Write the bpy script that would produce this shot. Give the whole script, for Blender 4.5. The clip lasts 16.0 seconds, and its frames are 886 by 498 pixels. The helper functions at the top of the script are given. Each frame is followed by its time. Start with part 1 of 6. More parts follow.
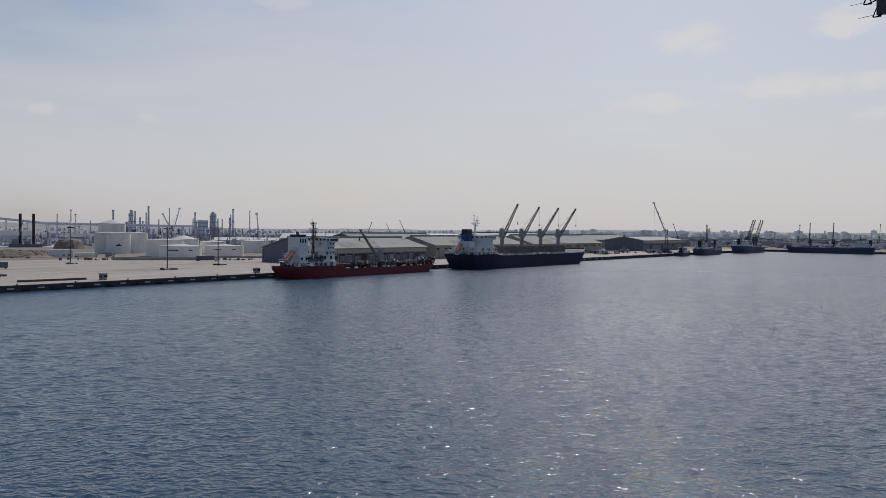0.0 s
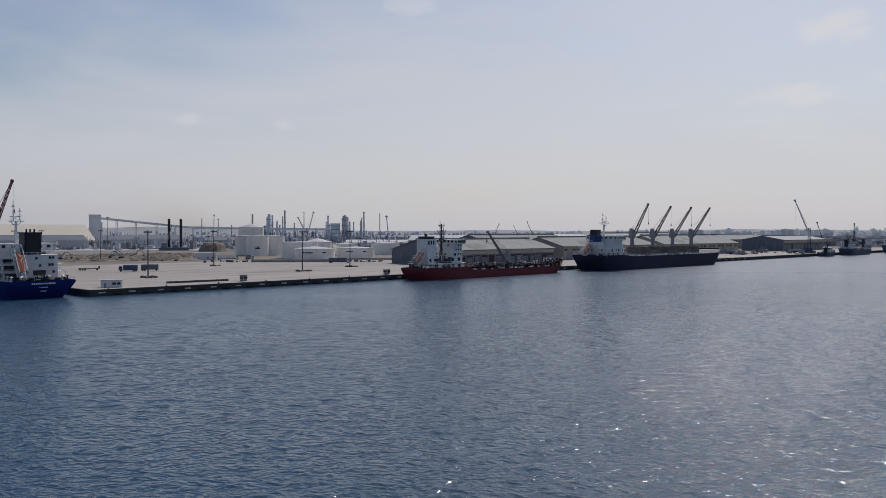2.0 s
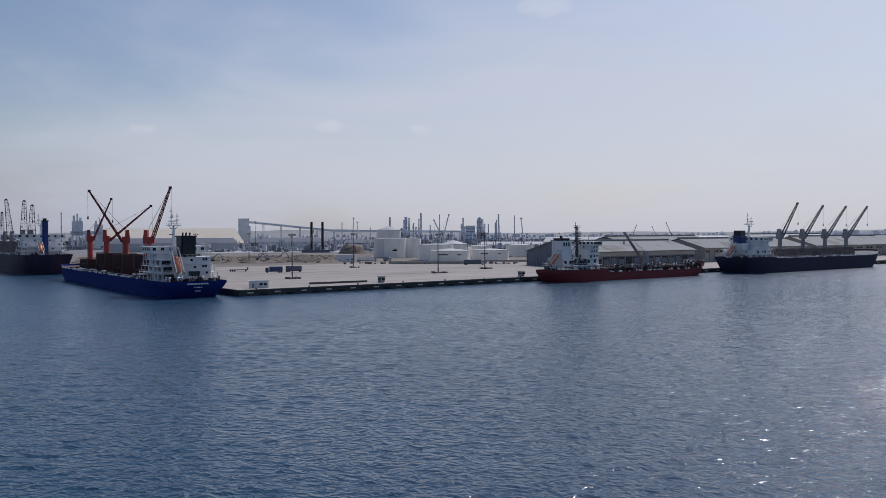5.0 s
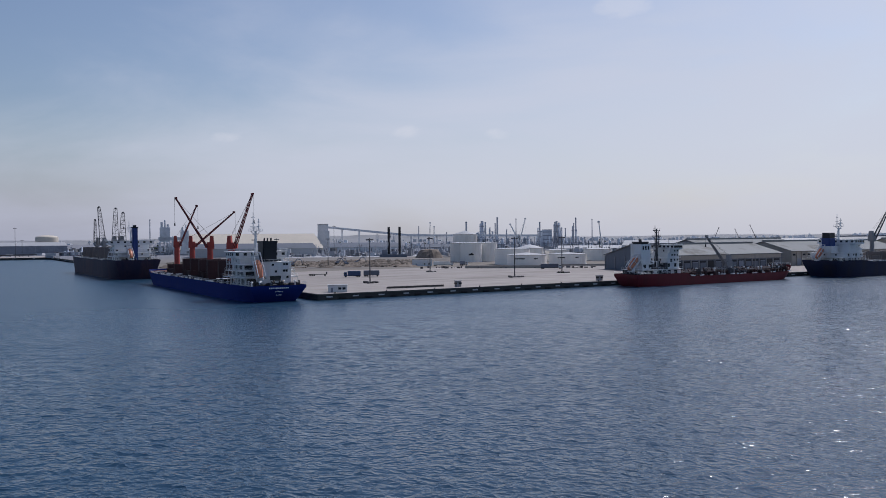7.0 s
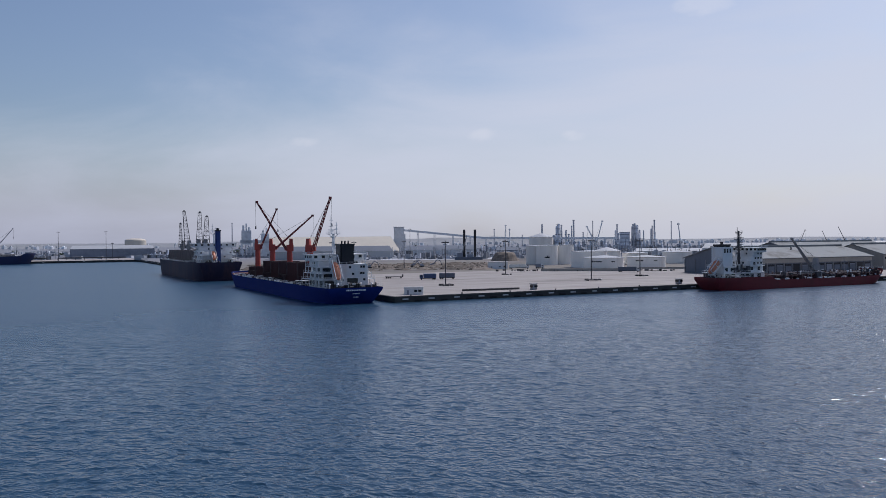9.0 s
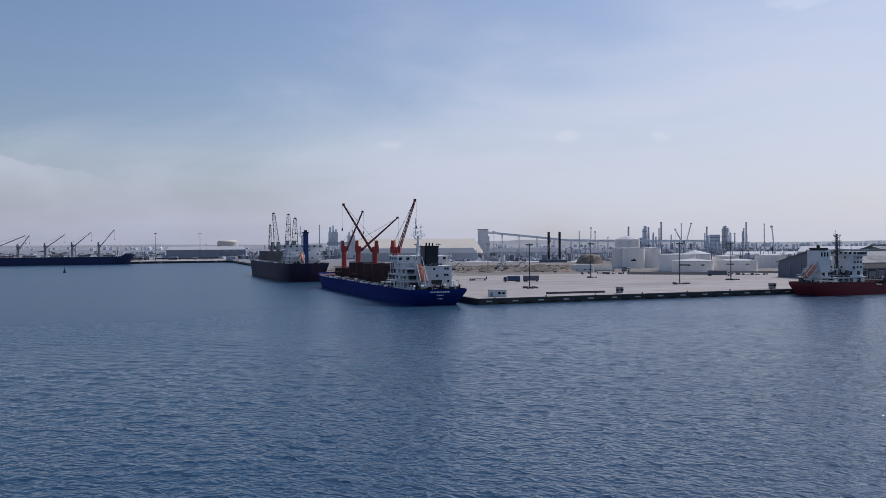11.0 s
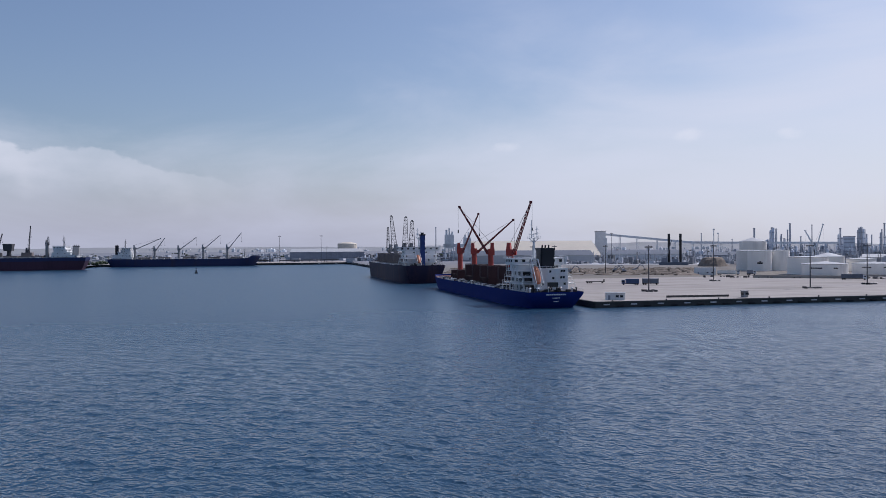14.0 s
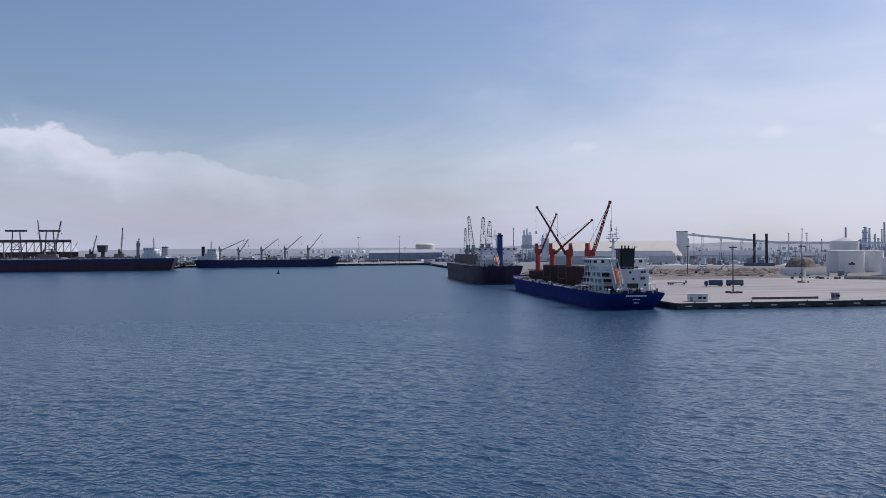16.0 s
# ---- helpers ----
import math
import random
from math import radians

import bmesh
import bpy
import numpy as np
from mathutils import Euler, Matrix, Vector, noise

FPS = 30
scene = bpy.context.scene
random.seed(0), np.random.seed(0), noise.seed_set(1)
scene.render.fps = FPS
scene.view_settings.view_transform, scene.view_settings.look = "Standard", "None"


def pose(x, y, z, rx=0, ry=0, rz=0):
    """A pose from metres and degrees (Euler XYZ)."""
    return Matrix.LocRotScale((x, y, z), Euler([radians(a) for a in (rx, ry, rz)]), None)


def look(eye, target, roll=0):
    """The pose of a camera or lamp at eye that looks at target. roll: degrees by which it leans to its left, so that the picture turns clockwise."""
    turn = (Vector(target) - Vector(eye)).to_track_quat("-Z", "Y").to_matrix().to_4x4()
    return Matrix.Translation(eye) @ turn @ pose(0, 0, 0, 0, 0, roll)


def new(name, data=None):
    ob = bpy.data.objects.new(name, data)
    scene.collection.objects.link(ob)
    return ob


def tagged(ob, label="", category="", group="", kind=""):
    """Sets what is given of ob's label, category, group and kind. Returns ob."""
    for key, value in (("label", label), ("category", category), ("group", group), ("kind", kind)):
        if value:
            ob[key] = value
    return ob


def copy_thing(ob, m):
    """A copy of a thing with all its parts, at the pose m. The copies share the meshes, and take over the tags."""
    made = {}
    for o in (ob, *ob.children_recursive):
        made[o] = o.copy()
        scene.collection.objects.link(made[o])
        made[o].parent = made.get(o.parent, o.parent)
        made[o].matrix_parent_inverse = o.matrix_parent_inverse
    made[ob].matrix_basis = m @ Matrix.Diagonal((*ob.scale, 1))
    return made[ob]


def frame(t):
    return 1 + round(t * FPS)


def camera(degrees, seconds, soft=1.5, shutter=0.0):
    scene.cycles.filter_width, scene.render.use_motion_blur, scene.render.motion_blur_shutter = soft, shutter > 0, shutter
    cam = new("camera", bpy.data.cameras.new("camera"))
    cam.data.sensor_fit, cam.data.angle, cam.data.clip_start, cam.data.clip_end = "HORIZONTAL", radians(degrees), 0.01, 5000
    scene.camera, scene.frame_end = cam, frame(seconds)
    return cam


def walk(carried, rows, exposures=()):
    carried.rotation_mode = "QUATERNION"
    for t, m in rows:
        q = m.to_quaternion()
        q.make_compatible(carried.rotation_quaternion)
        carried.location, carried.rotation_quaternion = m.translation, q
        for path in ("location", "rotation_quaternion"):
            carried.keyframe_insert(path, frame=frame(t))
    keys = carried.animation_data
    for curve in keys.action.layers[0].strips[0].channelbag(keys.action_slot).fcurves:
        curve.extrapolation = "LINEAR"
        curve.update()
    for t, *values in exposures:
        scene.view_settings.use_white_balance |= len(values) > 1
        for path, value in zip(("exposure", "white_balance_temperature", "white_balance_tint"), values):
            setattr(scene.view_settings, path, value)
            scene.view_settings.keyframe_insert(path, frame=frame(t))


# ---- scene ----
cam = camera(55.6, 16.0, 0.7)
EYE = 28.0
# seconds, heading to the left, tilt, lean
PATH = [
    (0, 0.00, -1.37, -0.65), (0.5, 2.46, -1.36, -0.52), (1, 4.97, -1.30, -0.42), (1.5, 7.01, -1.35, -0.19),
    (2, 8.65, -1.34, -0.14), (2.5, 10.17, -1.38, -0.07), (3, 11.71, -1.37, -0.02), (3.5, 13.31, -1.32, 0.11),
    (4, 14.81, -1.33, 0.10), (4.5, 16.31, -1.28, 0.10), (7, 23.01, -0.89, 0.47), (7.5, 23.98, -0.79, 0.53),
    (8, 25.10, -0.64, 0.58), (8.5, 26.54, -0.63, 0.54), (9, 28.15, -0.66, 0.52), (11.5, 35.10, -0.41, 0.32),
    (12, 36.27, -0.38, 0.32), (12.5, 37.47, -0.37, 0.28), (13, 38.84, -0.31, 0.28), (13.5, 40.32, -0.30, 0.30),
    (14, 41.75, -0.27, 0.37), (14.5, 43.19, -0.22, 0.49), (15, 44.54, -0.16, 0.55), (15.5, 45.95, -0.13, 0.48),
    (16, 47.03, -0.18, 0.47),
]
walk(cam, [(t, pose(0, 0, EYE, 90 + p, r, y)) for t, y, p, r in PATH],
     [(0.0, -0.18, 6560, 12), (4.0, -0.13, 6160, 14), (7.0, -0.07, 5970, 15), (12.5, 0.06, 5900, 16), (16.0, 0.16, 5920, 17)])

# ---- light ----
SUN_EL, SUN_AZ = 47.5, -14.0     # degrees above the horizon; degrees to the left of +y
world = bpy.data.worlds.new("sky")
scene.world = world
world.use_nodes = True
wt = world.node_tree
for nd in list(wt.nodes):
    wt.nodes.remove(nd)


def node(tree, kind, **values):
    nd = tree.nodes.new(kind)
    for key, value in values.items():
        nd.inputs[key.replace("_", " ")].default_value = value
    return nd


def wire(tree, a, out, b, inp):
    tree.links.new(a.outputs[out], b.inputs[inp])


def math_node(tree, op, a, b=None, c=None, clamp=False):
    nd = tree.nodes.new("ShaderNodeMath")
    nd.operation, nd.use_clamp = op, clamp
    for i, v in enumerate((a, b, c)):
        if v is None:
            continue
        if isinstance(v, (int, float)):
            nd.inputs[i].default_value = v
        else:
            tree.links.new(v, nd.inputs[i])
    return nd.outputs[0]


def ramp(tree, value, lo, hi):
    nd = tree.nodes.new("ShaderNodeMapRange")
    nd.interpolation_type = "SMOOTHSTEP"
    nd.inputs[1].default_value, nd.inputs[2].default_value = lo, hi
    tree.links.new(value, nd.inputs[0])
    return nd.outputs[0]


def mix_rgb(tree, fac, a, b):
    nd = tree.nodes.new("ShaderNodeMix")
    nd.data_type = "RGBA"
    for sock, v in ((nd.inputs[0], fac), (nd.inputs[6], a), (nd.inputs[7], b)):
        if isinstance(v, (int, float)):
            sock.default_value = v
        elif isinstance(v, tuple):
            sock.default_value = (*v, 1)
        else:
            tree.links.new(v, sock)
    return nd.outputs[2]


sky = wt.nodes.new("ShaderNodeTexSky")
sky.sky_type = "NISHITA"
sky.sun_disc = False
sky.sun_elevation, sky.sun_rotation = radians(SUN_EL), radians(-SUN_AZ)
sky.altitude, sky.air_density, sky.dust_density, sky.ozone_density = 0, 1.0, 1.7, 1.5
coord = wt.nodes.new("ShaderNodeTexCoord")
split = wt.nodes.new("ShaderNodeSeparateXYZ")
wire(wt, coord, "Generated", split, 0)
# thin veil of high cloud, stretched along the horizon
stretch = wt.nodes.new("ShaderNodeMapping")
stretch.inputs["Scale"].default_value = (1.6, 1.6, 5.5)
stretch.inputs["Location"].default_value = (0.35, 0.1, 0.2)
wire(wt, coord, "Generated", stretch, 0)
veil = node(wt, "ShaderNodeTexNoise", Scale=1.5, Detail=7.0, Roughness=0.55, Distortion=0.4)
wire(wt, stretch, 0, veil, "Vector")
sun_side = math_node(wt, "ADD", math_node(wt, "MULTIPLY", split.outputs[0], -math.sin(radians(SUN_AZ))),
                     math_node(wt, "MULTIPLY", split.outputs[1], math.cos(radians(SUN_AZ))))
low = math_node(wt, "SUBTRACT", 1.0, ramp(wt, split.outputs[2], 0.0, 0.28))
cover = math_node(wt, "ADD", math_node(wt, "MULTIPLY", ramp(wt, sun_side, 0.2, 1.0), 0.35),
                  math_node(wt, "MULTIPLY", low, 0.31))
cover = math_node(wt, "SUBTRACT", cover, math_node(wt, "MULTIPLY", ramp(wt, split.outputs[2], 0.10, 0.42), 0.14))
cover = math_node(wt, "SUBTRACT", cover, math_node(wt, "MULTIPLY", ramp(wt, split.outputs[2], 0.24, 0.5), 0.55))
veil_amount = math_node(wt, "MULTIPLY", ramp(wt, math_node(wt, "ADD", veil.outputs["Fac"], cover), 0.55, 1.15), 0.80)
# heaped clouds, lumpy, low over the land to the west
lump_map = wt.nodes.new("ShaderNodeMapping")
lump_map.inputs["Scale"].default_value = (17, 17, 30)
wire(wt, coord, "Generated", lump_map, 0)
lump = node(wt, "ShaderNodeTexNoise", Scale=1.0, Detail=9.0, Roughness=0.52, Distortion=0.15)
wire(wt, lump_map, 0, lump, "Vector")
bearing = math_node(wt, "ARCTAN2", math_node(wt, "MULTIPLY", split.outputs[0], -1.0), split.outputs[1])


def off(value, centre, half):
    """Squared distance from a centre, in half widths."""
    d = math_node(wt, "DIVIDE", math_node(wt, "SUBTRACT", value, centre), half)
    return math_node(wt, "MULTIPLY", d, d)


# three heads of the bank: bearing, half width, foot, rise
bank_top = None
for at, half, foot, rise in ((1.30, 0.11, 0.100, 0.036), (1.14, 0.10, 0.086, 0.018), (0.975, 0.07, 0.076, 0.006)):
    dome = math_node(wt, "SUBTRACT", foot + rise, math_node(wt, "MULTIPLY", off(bearing, at, half), rise))
    bank_top = dome if bank_top is None else math_node(wt, "MAXIMUM", bank_top, dome)
ragged = math_node(wt, "MULTIPLY", math_node(wt, "SUBTRACT", lump.outputs["Fac"], 0.5), 0.06)
over = math_node(wt, "ADD", math_node(wt, "SUBTRACT", bank_top, split.outputs[2]), ragged)
heap = math_node(wt, "MULTIPLY", ramp(wt, over, 0.0, 0.006), math_node(wt, "SUBTRACT", 1.0, math_node(wt, "MULTIPLY", ramp(wt, over, 0.006, 0.05), 0.92)))
heap_amount = math_node(wt, "MULTIPLY", heap, math_node(wt, "ADD", math_node(wt, "MULTIPLY", ramp(wt, bearing, 0.92, 1.08), 0.26), math_node(wt, "MULTIPLY", ramp(wt, bearing, 1.12, 1.28), 0.40)))
tint = mix_rgb(wt, veil_amount, sky.outputs[0], (7.4, 7.6, 8.1))
# pale lavender haze low in the west
haze = math_node(wt, "MULTIPLY", math_node(wt, "SUBTRACT", 1.0, ramp(wt, split.outputs[2], 0.0, 0.13)), ramp(wt, bearing, 0.35, 0.95))
tint = mix_rgb(wt, math_node(wt, "MULTIPLY", haze, 0.65), tint, (5.05, 5.2, 6.15))
puff_map = wt.nodes.new("ShaderNodeMapping")
puff_map.inputs["Scale"].default_value = (16, 16, 30)
puff_map.inputs["Location"].default_value = (2.3, 0.4, 0.9)
wire(wt, coord, "Generated", puff_map, 0)
puff = node(wt, "ShaderNodeTexNoise", Scale=1.0, Detail=8.0, Roughness=0.55, Distortion=0.2)
wire(wt, puff_map, 0, puff, "Vector")
puff_amount = None
# small fair-weather clouds: bearing, sine of elevation, half width, half height, weight
for at, up, half, tall, weight in ((-0.30, 0.212, 0.045, 0.018, 0.8), (-0.45, 0.222, 0.05, 0.018, 0.9), (-0.42, 0.160, 0.085, 0.014, 0.8), (-0.235, 0.146, 0.05, 0.012, 0.7),
                                   (-0.50, 0.125, 0.04, 0.010, 0.6), (0.44, 0.122, 0.022, 0.008, 0.4), (0.335, 0.118, 0.018, 0.008, 0.4), (0.19, 0.255, 0.03, 0.012, 0.4), (0.655, 0.115, 0.02, 0.006, 0.4)):
    inside = math_node(wt, "SUBTRACT", 1.0, math_node(wt, "ADD", off(bearing, at, half), off(split.outputs[2], up, tall)))
    shape = math_node(wt, "ADD", inside, math_node(wt, "MULTIPLY", math_node(wt, "SUBTRACT", puff.outputs["Fac"], 0.55), 5.0))
    one = math_node(wt, "MULTIPLY", ramp(wt, shape, -0.5, 1.0), weight * 0.8)
    puff_amount = one if puff_amount is None else math_node(wt, "MAXIMUM", puff_amount, one)
tint = mix_rgb(wt, puff_amount, tint, (9.0, 8.9, 8.8))
tint = mix_rgb(wt, heap_amount, tint, (8.6, 8.5, 8.6))
back = node(wt, "ShaderNodeBackground", Strength=0.085)
wt.links.new(tint, back.inputs[0])
world_out = wt.nodes.new("ShaderNodeOutputWorld")
wire(wt, back, 0, world_out, 0)

sun = new("sun", bpy.data.lights.new("sun", "SUN"))
sun.data.energy, sun.data.angle, sun.data.color = 2.85, radians(0.53), (1.0, 0.95, 0.87)
sa, se = radians(SUN_AZ), radians(SUN_EL)
sun.matrix_world = look((0, 0, 300), (300 * math.sin(sa) * math.cos(se), -300 * math.cos(sa) * math.cos(se), 300 - 300 * math.sin(se)))


# ---- materials ----
def paint(name, color, rough=0.6, metal=0.0, fine=2.0, coarse=0.12, spread=0.18, bump=0.0, second=None, streak=False, islands=0.0, stretch=(1, 1, 1)):
    """A surface with grain and broad stains; second: the colour of the stains; streak: stains drawn out downwards."""
    m = bpy.data.materials.new(name)
    m.use_nodes = True
    t = m.node_tree
    b = t.nodes["Principled BSDF"]
    c = t.nodes.new("ShaderNodeTexCoord")
    mp = t.nodes.new("ShaderNodeMapping")
    mp.inputs["Scale"].default_value = (1, 1, 0.18) if streak else stretch
    wire(t, c, "Object", mp, 0)
    n1 = node(t, "ShaderNodeTexNoise", Scale=fine, Detail=5.0, Roughness=0.6)
    n2 = node(t, "ShaderNodeTexNoise", Scale=coarse, Detail=6.0, Roughness=0.65)
    wire(t, mp, 0, n1, "Vector")
    wire(t, mp, 0, n2, "Vector")
    dark = tuple(v * (1 - spread) for v in color)
    light = tuple(min(1.0, v * (1 + spread)) for v in color)
    grain = mix_rgb(t, n1.outputs["Fac"], dark, light)
    stain = second or tuple(v * (1 - 1.6 * spread) for v in color)
    col = mix_rgb(t, math_node(t, "MULTIPLY", ramp(t, n2.outputs["Fac"], 0.48, 0.75), 0.75), grain, stain)
    info = t.nodes.new("ShaderNodeObjectInfo")
    hue = t.nodes.new("ShaderNodeHueSaturation")
    t.links.new(math_node(t, "ADD", 0.93, math_node(t, "MULTIPLY", info.outputs["Random"], 0.14)), hue.inputs["Value"])
    if islands:
        geo = t.nodes.new("ShaderNodeNewGeometry")
        each = math_node(t, "ADD", 1.0 - islands, math_node(t, "MULTIPLY", geo.outputs["Random Per Island"], 2 * islands))
        t.links.new(each, hue.inputs["Value"])
    t.links.new(col, hue.inputs["Color"])
    wire(t, hue, 0, b, "Base Color")
    b.inputs["Metallic"].default_value = metal
    b.inputs["Specular IOR Level"].default_value = 0.5 if rough < 0.3 else 0.42
    t.links.new(math_node(t, "ADD", rough - 0.08, math_node(t, "MULTIPLY", n1.outputs["Fac"], 0.16), clamp=True), b.inputs["Roughness"])
    if bump:
        bp = node(t, "ShaderNodeBump", Strength=0.6, Distance=bump)
        wire(t, n1, "Fac", bp, "Height")
        wire(t, bp, 0, b, "Normal")
    return m


HULL_BLUE = paint("hull_blue", (0.007, 0.022, 0.155), 0.8, fine=0.8, coarse=0.09, spread=0.15, second=(0.012, 0.026, 0.14), streak=True)
HULL_RED = paint("hull_red", (0.165, 0.027, 0.033), 0.5, fine=0.8, coarse=0.12, spread=0.2, second=(0.10, 0.03, 0.03), streak=True)
HULL_BLACK = paint("hull_black", (0.023, 0.026, 0.06), 0.6, fine=0.8, coarse=0.1, spread=0.25, second=(0.05, 0.035, 0.03), streak=True)
HULL_NAVY = paint("hull_navy", (0.026, 0.036, 0.10), 0.5, fine=0.8, coarse=0.1, spread=0.2, second=(0.05, 0.035, 0.05), streak=True)
HULL_HARBOUR = paint("hull_dull_blue", (0.075, 0.092, 0.145), 0.55, fine=0.8, coarse=0.1, spread=0.2, second=(0.09, 0.075, 0.09), streak=True)
HULL_PLUM = paint("hull_plum", (0.032, 0.026, 0.052), 0.6, fine=0.8, coarse=0.1, spread=0.2, second=(0.10, 0.05, 0.05), streak=True)
BOOT_RED = paint("boot_red", (0.070, 0.036, 0.060), 0.6, fine=0.8, coarse=0.15, spread=0.25, streak=True)
DECK_RED = paint("deck_red", (0.13, 0.05, 0.04), 0.7, fine=1.5, coarse=0.2)
DECK_GREY = paint("deck_grey", (0.17, 0.17, 0.17), 0.7, fine=1.5, coarse=0.2)
HATCH_BROWN = paint("hatch_brown", (0.058, 0.03, 0.032), 0.65, fine=1.0, coarse=0.2, spread=0.25, second=(0.05, 0.03, 0.035), streak=True)
HATCH_GREY = paint("hatch_grey", (0.19, 0.165, 0.16), 0.65, fine=1.0, coarse=0.2, spread=0.25, streak=True)
WHITE_PAINT = paint("white_paint", (0.74, 0.75, 0.76), 0.5, fine=1.2, coarse=0.25, spread=0.06, second=(0.64, 0.60, 0.56), streak=True)
WHITE_TANK = paint("white_tank", (0.88, 0.85, 0.80), 0.5, fine=0.6, coarse=0.1, spread=0.05, second=(0.6, 0.55, 0.5), streak=True)
GLASS_DARK = paint("window_glass", (0.02, 0.025, 0.03), 0.12, fine=1.0, coarse=0.5)
CRANE_RED = paint("crane_red", (0.42, 0.06, 0.045), 0.5, fine=1.0, coarse=0.3, spread=0.15, second=(0.25, 0.05, 0.04))
# darker copy of the crane red, with the jibs' backlit shade in its colour
CRANE_RED_SHADED = paint("crane_red_shaded", (0.17, 0.028, 0.03), 0.55, fine=1.0, coarse=0.3, spread=0.2, second=(0.09, 0.03, 0.03))
CRANE_DARK = paint("crane_dark", (0.06, 0.06, 0.07), 0.55, fine=1.0, coarse=0.3)
CRANE_GREY = paint("crane_grey", (0.27, 0.27, 0.28), 0.55, fine=1.0, coarse=0.3)
STEEL_DARK = paint("dark_steel", (0.035, 0.035, 0.04), 0.5, 0.3, fine=1.5, coarse=0.3)
FUNNEL_BLACK = paint("funnel_black", (0.012, 0.014, 0.022), 0.5, fine=1.0, coarse=0.3)
FUNNEL_BLUE = paint("funnel_blue", (0.02, 0.05, 0.2), 0.5, fine=1.0, coarse=0.3)
LIFE_ORANGE = paint("lifeboat_orange", (0.66, 0.25, 0.14), 0.45, fine=1.2, coarse=0.6, spread=0.1)
CONCRETE = paint("quay_concrete", (0.33, 0.30, 0.282), 0.85, fine=0.16, coarse=0.045, spread=0.45, second=(0.12, 0.106, 0.096), stretch=(0.22, 1, 1))
QUAY_FACE = paint("quay_face", (0.07, 0.068, 0.066), 0.85, fine=0.6, coarse=0.15, spread=0.3, second=(0.035, 0.04, 0.035), streak=True)
PALE_FENDER = paint("fender_pad", (0.6, 0.59, 0.57), 0.7, fine=1.5, coarse=0.6, spread=0.25)
RUBBER = paint("black_rubber", (0.02, 0.02, 0.02), 0.85)
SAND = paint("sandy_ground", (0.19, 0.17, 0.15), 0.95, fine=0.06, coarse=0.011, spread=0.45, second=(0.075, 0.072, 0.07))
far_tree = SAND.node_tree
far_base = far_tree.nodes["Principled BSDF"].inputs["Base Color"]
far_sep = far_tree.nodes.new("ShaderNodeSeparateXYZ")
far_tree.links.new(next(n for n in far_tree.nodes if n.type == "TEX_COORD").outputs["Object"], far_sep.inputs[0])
# distance haze put into the colour: blends to blue-grey further inland
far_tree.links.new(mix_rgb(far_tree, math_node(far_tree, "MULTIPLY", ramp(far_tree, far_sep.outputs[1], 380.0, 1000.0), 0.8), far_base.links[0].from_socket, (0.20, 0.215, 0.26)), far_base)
RUBBLE = paint("rubble_earth", (0.17, 0.14, 0.115), 0.95, fine=0.35, coarse=0.05, spread=0.5, bump=0.6, second=(0.06, 0.052, 0.046), islands=0.45)
SHED_GREY = paint("sheet_roof_grey", (0.25, 0.262, 0.265), 0.88, fine=0.5, coarse=0.05, spread=0.12, second=(0.09, 0.08, 0.072))
SHED_BLUE = paint("sheet_wall_bluegrey", (0.16, 0.18, 0.22), 0.6, fine=0.5, coarse=0.08, spread=0.15, streak=True)
SHED_TAN = paint("sheet_wall_tan", (0.38, 0.35, 0.315), 0.65, fine=0.5, coarse=0.08, spread=0.12, streak=True)
BEIGE = paint("beige_sheet", (0.62, 0.56, 0.47), 0.65, fine=0.3, coarse=0.02, spread=0.08)
WHITE_ROOF = paint("pale_roof", (0.45, 0.46, 0.48), 0.6, fine=0.3, coarse=0.03, spread=0.1)
BLUE_ROOF = paint("bluegrey_roof", (0.13, 0.15, 0.19), 0.6, fine=0.3, coarse=0.03, spread=0.15)
PLANT_GREY = paint("plant_grey", (0.70, 0.71, 0.73), 0.7, fine=0.3, coarse=0.05, spread=0.2)
# PLANT_VESSEL, PLANT_DARK, CHIMNEY: base colours made paler to carry distance haze
PLANT_VESSEL = paint("plant_vessel", (0.66, 0.69, 0.75), 0.6, fine=0.3, coarse=0.05, spread=0.25, streak=True)
PLANT_DARK = paint("plant_dark", (0.27, 0.29, 0.34), 0.7, fine=0.3, coarse=0.05, spread=0.25)
CHIMNEY = paint("chimney_concrete", (0.52, 0.52, 0.54), 0.8, fine=0.3, coarse=0.08, spread=0.2, streak=True)
# HILL, CITY: distance haze put into the base colour of earth and plaster
HILL = paint("hill_haze_earth", (0.27, 0.28, 0.30), 0.95, fine=0.01, coarse=0.003, spread=0.15, second=(0.22, 0.22, 0.22))
CITY = paint("city_haze_render", (0.86, 0.87, 0.89), 0.85, fine=0.02, coarse=0.01, spread=0.2, islands=0.25)
YARD = paint("yard_mixed", (0.36, 0.37, 0.40), 0.8, fine=0.3, coarse=0.05, spread=0.2, islands=0.6)
CLUTTER = paint("yard_clutter_mix", (0.13, 0.12, 0.12), 0.7, fine=0.8, coarse=0.2, spread=0.2, islands=0.9)
BUSH = paint("scrub_leaves", (0.05, 0.065, 0.035), 0.9, fine=1.0, coarse=0.2, spread=0.4)
TRUCK_BLUE = paint("truck_blue", (0.035, 0.075, 0.18), 0.4, fine=2.0, coarse=0.5)
LETTER_WHITE = paint("letter_white", (0.75, 0.76, 0.78), 0.5)


